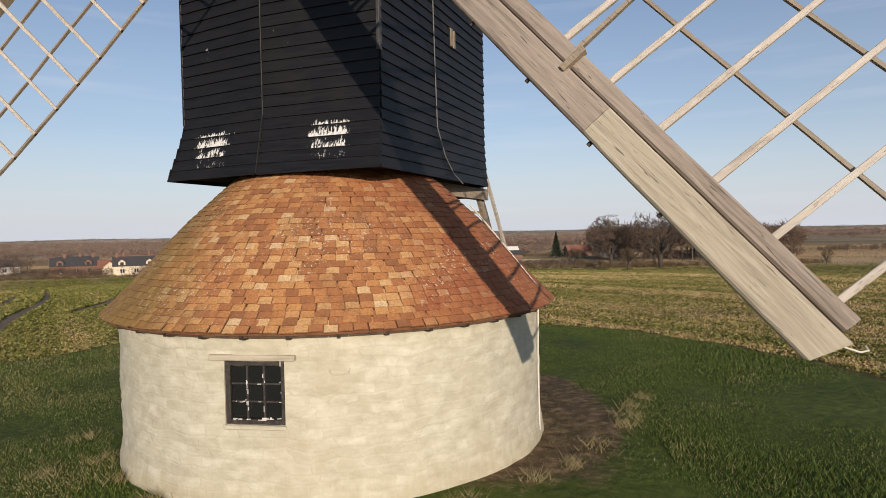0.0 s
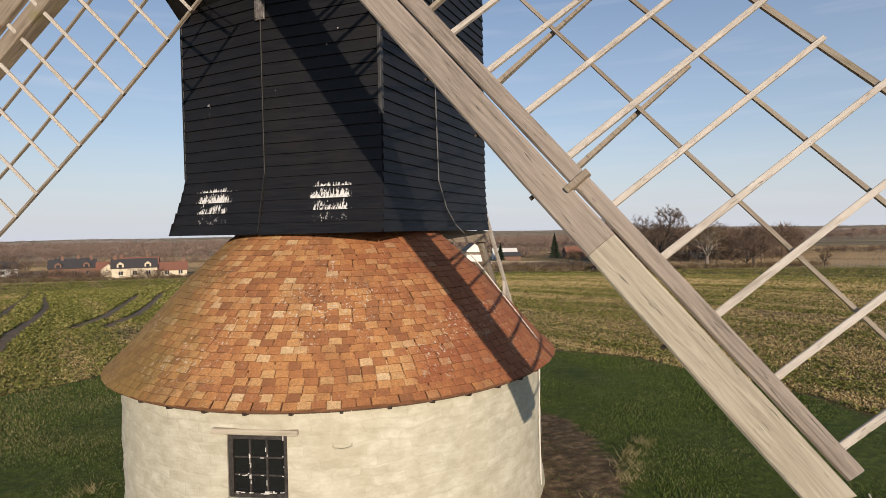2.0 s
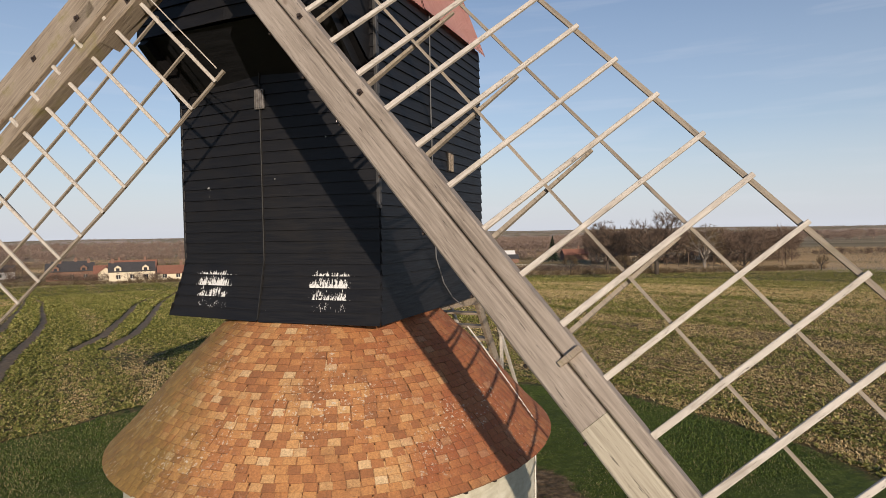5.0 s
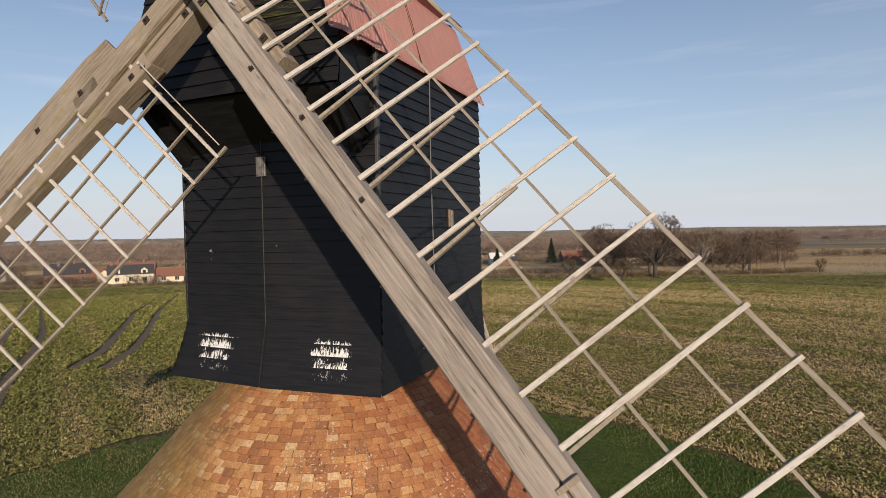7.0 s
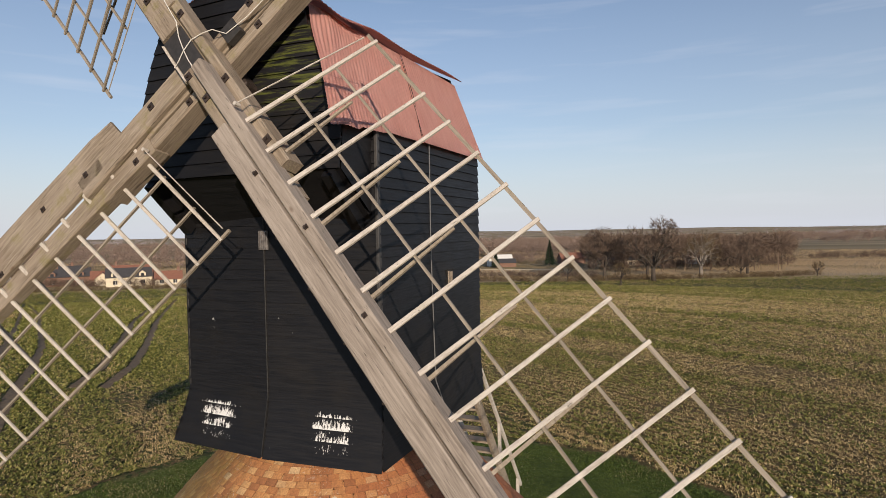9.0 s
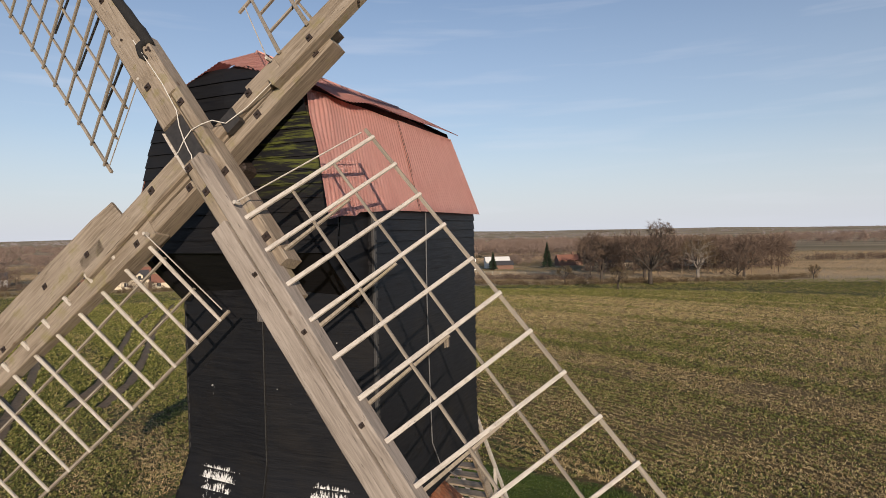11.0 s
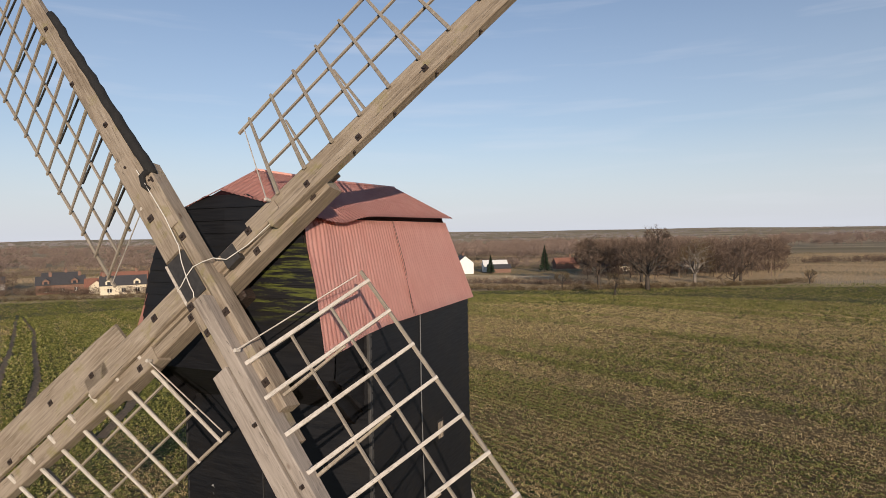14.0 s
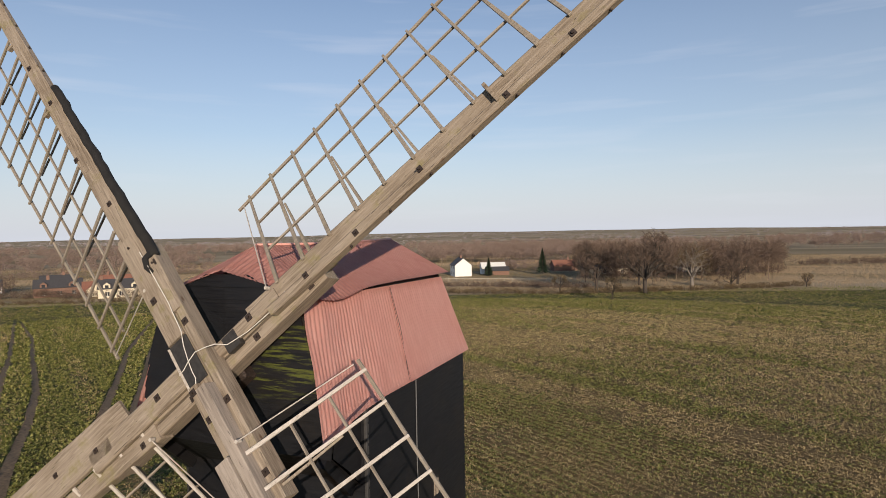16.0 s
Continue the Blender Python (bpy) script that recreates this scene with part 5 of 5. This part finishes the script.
def build_fir():
    rs = np.random.RandomState(9)
    for x, y, h in ((50, 262, 12), (25.5, 258, 8)):
        fir = empty("fir_tree", Matrix.Translation((x, y, gz(x, y))), "dark green conifer near the white house", "tree", "conifers")
        bm = bmesh.new()
        tube(bm, [(0, 0, 0), (0, 0, h * 0.9)], 0.2, 6, 0.04)
        part("trunk", bm, M_BARK, fir)
        n = 900
        t = rs.random(n) ** 0.8
        a = rs.uniform(0, math.tau, n)
        r = (1 - t) * h * 0.30 * rs.uniform(0.55, 1.1, n) + 0.1
        b = np.stack([np.cos(a) * r * 0.3, np.sin(a) * r * 0.3, h * (0.08 + 0.9 * t)], 1)
        tip = np.stack([np.cos(a) * r, np.sin(a) * r, h * (0.08 + 0.9 * t) - r * 0.3 + 0.3], 1)
        v = slivers(b, tip, np.full(n, 0.55), rs)
        me = mesh_of(v.tolist(), tri_faces(n), "crown")
        me.materials.append(M_FIR)
        ob = new("crown", me)
        ob.parent = fir


build_fir()


def woodland(name, pts, hs, mat, label, per, rs, twig_w, spread=0.34):
    """Many bare trees as trunks and upswept twigs, in one sheet of slivers."""
    vs = []
    pts, hs = np.array(pts), np.array(hs)
    z = np.array([gz(float(x), float(y)) for x, y in pts])
    n = len(pts)
    base = np.stack([pts[:, 0], pts[:, 1], z - 0.3], 1)
    vs.append(slivers(base, base + np.stack([rs.normal(size=n) * 0.3, rs.normal(size=n) * 0.3, hs * 0.9], 1), hs * 0.02, rs))
    low = 0.60 if "wood" in name else 0.5
    for k in range(per):
        # shoots that fan out inside a rounded, uneven crown
        q = rs.normal(size=(n, 3))
        q /= np.linalg.norm(q, axis=1)[:, None]
        u = rs.random(n) ** 0.4
        size = np.stack([hs * spread, hs * spread, hs * (0.97 - low)], 1) * (0.8 + 0.35 * np.sin(q[:, :1] * 5 + pts[:, :1]) * q[:, 1:2])
        c = base + np.stack([np.zeros(n), np.zeros(n), hs * low], 1)
        b = c + q * size * (u * 0.72)[:, None]
        e = c + q * size * u[:, None] + rs.normal(size=(n, 3)) * (hs * 0.035)[:, None]
        vs.append(slivers(b, e, twig_w * rs.uniform(0.6, 1.4, n), rs))
    v = np.concatenate(vs)
    return stuff(name, v.tolist(), tri_faces(len(v) // 3), mat, label, "woodland" if "wood" in name else "hedge")


def band(rs, n, y0, y1, u0, u1):
    """Points between two depths and two bearings (x over y)."""
    y = rs.uniform(y0, y1, n)
    return np.stack([rs.uniform(u0, u1, n) * y, y], 1)


def clumps(rs, n, each, y0, y1, u0, u1):
    """Copses: groups of points strewn over the distance."""
    c = np.repeat(band(rs, n, y0, y1, u0, u1), each, axis=0)
    return c + rs.normal(size=c.shape) * np.array([55.0, 9.0])


def build_woods():
    rs = np.random.RandomState(12)
    def wood(n, y0, y1, u0, u1, h0, h1, mat, label, per, w, spread):
        woodland("woodland", band(rs, n, y0, y1, u0, u1), rs.uniform(h0, h1, n), mat, label, per, rs, np.full(n, w), spread)
    wood(190, 212, 330, 0.255, 0.60, 11, 17.5, M_TWIG, "leafless brown wood behind the field hedge", 520, 0.20, 0.44)
    # farther woods take the twig colours paled for haze
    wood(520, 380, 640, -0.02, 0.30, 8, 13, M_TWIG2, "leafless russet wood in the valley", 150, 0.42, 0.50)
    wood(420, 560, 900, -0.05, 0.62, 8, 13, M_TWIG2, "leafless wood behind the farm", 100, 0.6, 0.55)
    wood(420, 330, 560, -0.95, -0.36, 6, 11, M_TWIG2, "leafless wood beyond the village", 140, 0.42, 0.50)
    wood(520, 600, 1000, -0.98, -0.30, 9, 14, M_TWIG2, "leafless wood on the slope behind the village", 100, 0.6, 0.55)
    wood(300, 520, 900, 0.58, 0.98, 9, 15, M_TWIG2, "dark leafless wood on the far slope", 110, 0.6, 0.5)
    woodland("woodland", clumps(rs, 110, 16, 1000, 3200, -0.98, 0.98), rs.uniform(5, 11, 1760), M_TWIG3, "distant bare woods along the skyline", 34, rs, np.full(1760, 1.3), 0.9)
    # hedges and scrub on the field edges
    def line(ps, n, jit):
        p = np.array(ps, float)
        l = np.r_[0, np.cumsum(np.hypot(*np.diff(p, axis=0).T))]
        s = rs.uniform(0, l[-1], n)
        return np.stack([np.interp(s, l, p[:, 0]), np.interp(s, l, p[:, 1])], 1) + rs.normal(size=(n, 2)) * jit
    woodland("hedge", line([(3, 176), (37, 166), (79, 173), (121, 186)], 520, 1.2), rs.uniform(1.2, 3.0, 520), M_SCRUB, "rough brown hedge along the field edge", 70, rs, np.full(520, 0.13), 0.5)
    woodland("hedge", line([(-150, 178), (-97, 176), (-72, 180), (-55, 186)], 330, 1.2), rs.uniform(1.0, 2.2, 330), M_SCRUB, "low brown hedge in front of the village", 70, rs, np.full(330, 0.13), 0.5)
    woodland("hedge", line([(-160, 196), (-128, 198), (-118, 193), (-85, 192)], 150, 2.0), rs.uniform(1.5, 4.5, 150), M_TWIG, "garden shrubs round the cottages", 90, rs, np.full(150, 0.15), 0.5)
    woodland("hedge", band(rs, 70, 198, 240, -0.92, -0.70), rs.uniform(5, 10, 70), M_TWIG, "bare garden trees beside the village", 200, rs, np.full(70, 0.17), 0.4)
    woodland("hedge", line([(5, 205), (30, 196), (52, 186)], 220, 1.5), rs.uniform(1.4, 3.2, 220), M_TWIG, "dark hedge by the paddock", 70, rs, np.full(220, 0.14), 0.5)
    woodland("hedge", line([(190, 300), (240, 310), (330, 330)], 200, 2.0), rs.uniform(3, 6, 200), M_TWIG, "dark hedgerow across the far slope", 80, rs, np.full(200, 0.25), 0.5)
    woodland("hedge", line([(60, 230), (110, 236), (150, 250)], 150, 3.0), rs.uniform(3, 7, 150), M_TWIG, "scrubby hedge below the wood", 90, rs, np.full(150, 0.22), 0.5)
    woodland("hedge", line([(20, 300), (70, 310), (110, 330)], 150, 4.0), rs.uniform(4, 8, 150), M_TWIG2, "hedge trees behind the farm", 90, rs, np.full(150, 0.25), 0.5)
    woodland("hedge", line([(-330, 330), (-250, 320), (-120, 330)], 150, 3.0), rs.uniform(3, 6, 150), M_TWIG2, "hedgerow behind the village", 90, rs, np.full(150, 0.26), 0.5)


build_woods()

# ---- village ----
M_CREAM = mat_plain("cream_render", (0.62, 0.54, 0.40), 0.85, 2, 0.08)
M_WHITE = mat_plain("white_render", (0.74, 0.72, 0.67), 0.85, 2, 0.06)
M_BRICK = mat_plain("far_red_brick", (0.185, 0.105, 0.075), 0.9, 5, 0.3)
M_SLATE = mat_plain("dark_slate", (0.062, 0.058, 0.058), 0.7, 3, 0.3)
M_REDROOF = mat_plain("far_red_tiles", (0.24, 0.105, 0.068), 0.85, 3, 0.25)
M_WINDOW = mat_plain("far_window", (0.03, 0.032, 0.036), 0.2, 2, 0.2)


def house(x, y, yaw, w, d, he, hr, wall, roofm, label, dormers=(), windows=(), chimneys=(), porch=None, gable=None):
    """A small house; its front looks along local -y. dormers, windows: offsets along the front."""
    if y < 250 and x < 0:
        he, hr = he * 0.80, hr * 0.76
    h = empty("house", Matrix.Translation((x, y, gz(x, y) - 0.2)) @ pose(0, 0, 0, 0, 0, yaw), label, "house", "houses of the village")
    bm = bmesh.new()
    sec = [(-d / 2, 0), (d / 2, 0), (d / 2, he), (0, hr - 0.12), (-d / 2, he)]
    a = [bm.verts.new((-w / 2, p, q)) for p, q in sec]
    b = [bm.verts.new((w / 2, p, q)) for p, q in sec]
    bm.faces.new(a)
    bm.faces.new(b[::-1])
    for k in range(5):
        bm.faces.new((a[k], b[k], b[(k + 1) % 5], a[(k + 1) % 5]))
    part("wall", bm, wall, h)
    rf = None
    for sg in (-1, 1):
        bm = bmesh.new()
        n = Vector((0, sg * (hr - he), d / 2)).normalized() * 0.16
        e0, e1 = Vector((0, sg * (d / 2 + 0.35), he - 0.3)), Vector((0, 0, hr))
        pts = []
        for xx in (-w / 2 - 0.3, w / 2 + 0.3):
            o = Vector((xx, 0, 0))
            pts += [e0 + o, e1 + o, e1 + o + n, e0 + o + n]
        hexa(bm, pts)
        ob = part("roof", bm, roofm, h)
        rf = rf or ob
    for cx in chimneys:
        bm = bmesh.new()
        box(bm, cx - 0.45, cx + 0.45, -0.4, 0.4, hr - 0.8, hr + 1.3)
        for px in (-0.2, 0.2):
            tube(bm, [(cx + px, 0, hr + 1.3), (cx + px, 0, hr + 1.65)], 0.12, 6)
        part("chimney", bm, M_BRICK, rf)
    for dx in dormers:
        bm = bmesh.new()
        dw, z0, z1, z2 = 1.0, he - 0.4, he + 1.1, he + 1.9
        yf = -d / 2 - 0.05
        sec = [(-dw, z0), (dw, z0), (dw, z1), (0, z2), (-dw, z1)]
        a = [bm.verts.new((dx + p, yf, q)) for p, q in sec]
        b = [bm.verts.new((dx + p, 0, q)) for p, q in sec]
        bm.faces.new(a)
        for k in range(5):
            bm.faces.new((a[k], a[(k + 1) % 5], b[(k + 1) % 5], b[k]))
        dm = part("dormer", bm, wall, h)
        for sg in (-1, 1):
            bm = bmesh.new()
            hexa(bm, [(dx, yf - 0.25, z2 + 0.02), (dx + sg * (dw + 0.3), yf - 0.25, z1 - 0.25), (dx + sg * (dw + 0.3), 0, z1 - 0.25), (dx, 0, z2 + 0.02), (dx, yf - 0.25, z2 + 0.18), (dx + sg * (dw + 0.3), yf - 0.25, z1 - 0.09), (dx + sg * (dw + 0.3), 0, z1 - 0.09), (dx, 0, z2 + 0.18)])
            part("dormer_roof", bm, roofm, dm)
        bm = bmesh.new()
        box(bm, dx - 0.5, dx + 0.5, yf - 0.03, yf + 0.05, z0 + 0.4, z0 + 1.4)
        part("window", bm, M_WINDOW, dm)
    for wx, wz in windows:
        bm = bmesh.new()
        box(bm, wx - 0.6, wx + 0.6, -d / 2 - 0.03, -d / 2 + 0.05, wz, wz + 1.25)
        wd = part("window", bm, M_WINDOW, h)
        bm = bmesh.new()
        box(bm, wx - 0.04, wx + 0.04, -d / 2 - 0.06, -d / 2 - 0.02, wz, wz + 1.25)
        box(bm, wx - 0.7, wx + 0.7, -d / 2 - 0.12, -d / 2 + 0.02, wz - 0.1, wz - 0.01)
        part("window_frame", bm, M_WHITE, wd)
    if gable:
        # a gabled wing that comes forwards
        gx, gw, gh = gable
        bm = bmesh.new()
        sec = [(-gw / 2, 0), (gw / 2, 0), (gw / 2, gh * 0.6), (0, gh), (-gw / 2, gh * 0.6)]
        a = [bm.verts.new((gx + p, -d / 2 - 2.5, q)) for p, q in sec]
        b = [bm.verts.new((gx + p, 0, q)) for p, q in sec]
        bm.faces.new(a)
        for k in range(5):
            bm.faces.new((a[k], a[(k + 1) % 5], b[(k + 1) % 5], b[k]))
        wing = part("wing", bm, M_CREAM, h)
        for sg in (-1, 1):
            bm = bmesh.new()
            hexa(bm, [(gx, -d / 2 - 2.9, gh + 0.02), (gx + sg * (gw / 2 + 0.4), -d / 2 - 2.9, gh * 0.6 - 0.3), (gx + sg * (gw / 2 + 0.4), 0, gh * 0.6 - 0.3), (gx, 0, gh + 0.02), (gx, -d / 2 - 2.9, gh + 0.2), (gx + sg * (gw / 2 + 0.4), -d / 2 - 2.9, gh * 0.6 - 0.1), (gx + sg * (gw / 2 + 0.4), 0, gh * 0.6 - 0.1), (gx, 0, gh + 0.2)])
            part("wing_roof", bm, roofm, wing)
    return h


def build_village():
    house(-102, 196, 27, 13.2, 7, 4.3, 8.0, M_CREAM, M_SLATE, "cream rendered cottage with a dark roof and two gabled dormers", (-4.1, 3.9), ((-4, 1.0), (0, 1.0), (4, 1.0)), (-5.6,))
    house(-128, 205, 30, 14, 7, 4.4, 8.0, M_BRICK, M_SLATE, "red brick cottage with a dark slate roof and two dormers", (-4.2, 4.0), ((-4, 1.0), (0.5, 1.0), (4.5, 1.0)), (-3, 5.5))
    house(-114, 203, 28, 8, 7, 3.0, 6.6, M_BRICK, M_REDROOF, "low red-tiled cottage with a white gabled wing", (), ((2.5, 0.9),), (), gable=(-0.5, 4.6, 4.6))
    house(-89.5, 197, 24, 8, 6, 3.0, 6.2, M_CREAM, M_REDROOF, "low cottage range with a red tiled roof", (), ((-2, 0.9), (2, 0.9)), (3,))
    house(-120, 232, 20, 16, 7, 4.0, 7.6, M_BRICK, M_REDROOF, "long red-roofed house behind the cottages", (), (), (-5, 4))
    house(-82, 225, 15, 10, 7, 4.0, 7.0, M_BRICK, M_SLATE, "brick house with a dark roof at the end of the village", (), ((0, 1),), (3,))
    house(-150, 240, 30, 12, 7, 4.2, 7.6, M_BRICK, M_SLATE, "brown brick house among garden trees", (), ((0, 1),), (2,))
    house(-165, 222, 34, 9, 6, 4.0, 7.0, M_WHITE, M_SLATE, "pale house partly hidden by bare shrubs", (), ((0, 1),), ())
    house(13.5, 262, -78, 8.5, 7.5, 5.2, 8.2, M_WHITE, M_SLATE, "white two-storey house with a gable end to the field", (), ((-2, 1.0), (2, 1.0), (-2, 3.6), (2, 3.6)), (0,))
    house(29, 275, 4, 11, 6, 3.4, 5.4, M_WHITE, M_WHITE, "low white barn with a pale roof", (), ((-2, 0.8), (2, 0.8)), ())
    house(30, 266, 4, 10, 5, 2.3, 3.8, M_BRICK, M_SLATE, "dark low shed in front of the barn", (), (), ())
    house(79, 262, 2, 18, 6, 2.8, 4.6, M_CREAM, M_SLATE, "long low stable range with pale door openings", (), ((-6, 0.6), (-2, 0.6), (2, 0.6), (6, 0.6)), ())
    house(66, 290, 6, 12, 6, 3, 5.4, M_BRICK, M_REDROOF, "dark brick farm building below the wood", (), (), (2,))
    house(118, 268, -8, 10, 6, 2.8, 4.6, M_WHITE, M_SLATE, "small white farm shed beside the wood", (), ((0, 0.8),), ())


build_village()


def build_fences():
    # paddock rails by the white house, and posts along the far field edge
    rail = empty("paddock_fence", Matrix.Identity(4), "pale rail fence round the paddock by the white house", "fence")
    prev = None
    for i in range(14):
        x, y = 4 + i * 3.0, 233 - i * 1.2
        z = gz(x, y)
        bm = bmesh.new()
        box(bm, x - 0.08, x + 0.08, y - 0.08, y + 0.08, z, z + 1.3)
        part("post", bm, M_LINTEL, rail)
        if prev:
            bm = bmesh.new()
            beam(bm, (prev[0], prev[1], prev[2] + 1.1), (x, y, z + 1.1), 0.05, 0.14)
            part("rail", bm, M_LINTEL, rail)
        prev = (x, y, z)
    far = empty("post_fence", Matrix.Identity(4), "line of grey fence posts along the far field edge", "fence")
    for i in range(40):
        t = i / 39
        x, y = lerp(118, 165, t), lerp(185, 176, t)
        z = gz(x, y)
        bm = bmesh.new()
        box(bm, x - 0.07, x + 0.07, y - 0.07, y + 0.07, z, z + 0.85 + 0.2 * math.sin(i * 2.3))
        part("post", bm, M_OLD, far)


build_fences()

# ---- rear steps and the rope on the cone ----
def build_steps():
    st = empty("rear_steps", MILL, "weathered timber steps and handrails behind the mill", "steps")
    for s in (0.55, 1.45):
        bm = bmesh.new()
        beam(bm, (s, 2.5, 3.6), (s + 0.1, 5.2, -0.25), 0.06, 0.2, (0, 0, 1))
        part("string", bm, M_OLD, st)
        bm = bmesh.new()
        beam(bm, (s, 2.5, 4.45), (s + 0.1, 5.2, 0.75), 0.05, 0.07)
        part("handrail", bm, M_BAR, st)
        for t in (0.08, 0.5, 0.92):
            bm = bmesh.new()
            y, z = lerp(2.5, 5.2, t), lerp(3.6, -0.25, t)
            beam(bm, (s + 0.1 * t, y, z), (s + 0.1 * t, y, z + 0.92), 0.06, 0.06, (0, 1, 0))
            part("baluster", bm, M_BAR, st)
    for i in range(14):
        t = (i + 0.5) / 14
        bm = bmesh.new()
        y, z = lerp(2.5, 5.2, t), lerp(3.6, -0.25, t)
        box(bm, 0.58 + 0.1 * t, 1.42 + 0.1 * t, y - 0.12, y + 0.12, z - 0.02, z + 0.02)
        part("tread", bm, M_OLD, st)


build_steps()


def build_cone_rope():
    bm = bmesh.new()
    m = DRUM.inverted() @ MILL
    pts = [m @ Vector(p) for p in ((1.9, 0.95, 3.25), (2.15, 0.85, 3.02), (2.65, 0.62, 2.52), (3.1, 0.42, 2.06), (3.22, 0.40, 1.9), (3.12, 0.38, 1.75), (3.10, 0.40, 1.0), (3.12, 0.38, 0.05))]
    tube(bm, pts, 0.012)
    part("cable", bm, M_ROPE, roundhouse, "pale cable down the roof and wall")


build_cone_rope()

# ---- tiles of the cone: the nearest as pieces, the rest joined ----
def build_tiles():
    rng = random.Random(2)
    seg = [0.0]
    for i in range(1, len(PR_R)):
        seg.append(seg[-1] + math.hypot(PR_R[i] - PR_R[i - 1], PR_Z[i] - PR_Z[i - 1]))
    gauge, wide, thick = 0.094, 0.146, 0.013
    me = mesh_of(*tile_mesh(wide, 0.165, thick), "tile")
    tile_uv(me, 1, wide, gauge)
    me.materials.append(M_TILE)
    verts, faces = [], []
    base_v, base_f = tile_mesh(wide, 0.165, thick)
    count = 0
    course = 0
    s = 0.0
    while s < seg[-1] - 0.03:
        r, z = interp(s, seg, PR_R), interp(s, seg, PR_Z)
        r2, z2 = interp(s + 0.1, seg, PR_R), interp(s + 0.1, seg, PR_Z)
        pitch = math.atan2(z2 - z, max(1e-4, r - r2))
        n = max(20, int(math.tau * r / (wide + 0.004)))
        sc = math.tau * r / n / (wide + 0.004)
        for k in range(n):
            a = math.tau * (k + (0.5 if course % 2 else 0.0) + rng.uniform(-0.06, 0.06)) / n + course * 0.13
            a = (a + math.pi) % math.tau - math.pi
            lift = rng.uniform(0, 0.010) + (0.014 if rng.random() < 0.07 else 0)
            m = (Matrix.Translation(drum_pt(a, r + 0.012, z + 0.010 + rng.uniform(-0.006, 0.006))) @ Matrix.Rotation(a, 4, "Z")
                 @ Matrix.Rotation(pitch - 0.09 - lift * 2, 4, "X") @ Matrix.Rotation(rng.uniform(-0.035, 0.035), 4, "Z") @ Matrix.Diagonal((sc * rng.uniform(0.955, 1.0), 1, 1, 1)))
            # the stretch that faces the road: low courses, a little east of south
            if count < 300 and -0.62 < a < 0.75 and 2 <= course < 16:
                ob = new("tile", me)
                ob.parent = roundhouse
                ob.matrix_local = m
                count += 1
            else:
                o = len(verts)
                verts.extend([tuple(m @ Vector(v)) for v in base_v])
                faces.extend([tuple(o + i for i in f) for f in base_f])
        s += gauge * rng.uniform(0.97, 1.03)
        course += 1
    mj = mesh_of(verts, faces, "roof_tiles")
    mj.materials.append(M_TILES)
    tile_uv(mj, len(verts) // len(base_v), wide, gauge)
    ob = new("roof_tiles", mj)
    ob.parent = roundhouse
    tagged(ob, "orange and brown clay tiles with lichen", kind="stuff")


def tile_uv(me, n, w, g):
    """Lay each tile's face out from side to side and up to the next course."""
    bv = tile_mesh(w, 0.165, 0.015)[0]
    uv = me.uv_layers.new(name="tile")
    idx = np.empty(len(me.loops), dtype=np.int32)
    me.loops.foreach_get("vertex_index", idx)
    flat = np.array([(x / w + 0.5, y / g) for x, y, _ in bv])
    uv.data.foreach_set("uv", flat[idx % len(bv)].astype(np.float32).ravel())


def tile_mesh(w, l, t):
    """A plain tile: lower edge at the origin, running up along y, slightly cambered."""
    v, f = [], []
    for x, c in ((-w / 2, 0.0), (-w / 6, 0.006), (w / 6, 0.006), (w / 2, 0.0)):
        v += [(x, 0, c), (x, l, c), (x, 0, c - t), (x, l, c - t)]
    for i in range(3):
        a, b = 4 * i, 4 * i + 4
        f += [(a, b, b + 1, a + 1), (a + 2, b + 2, b, a), (a + 1, b + 1, b + 3, a + 3)]
    f += [(2, 0, 1, 3), (12, 14, 15, 13)]
    return v, f


build_tiles()
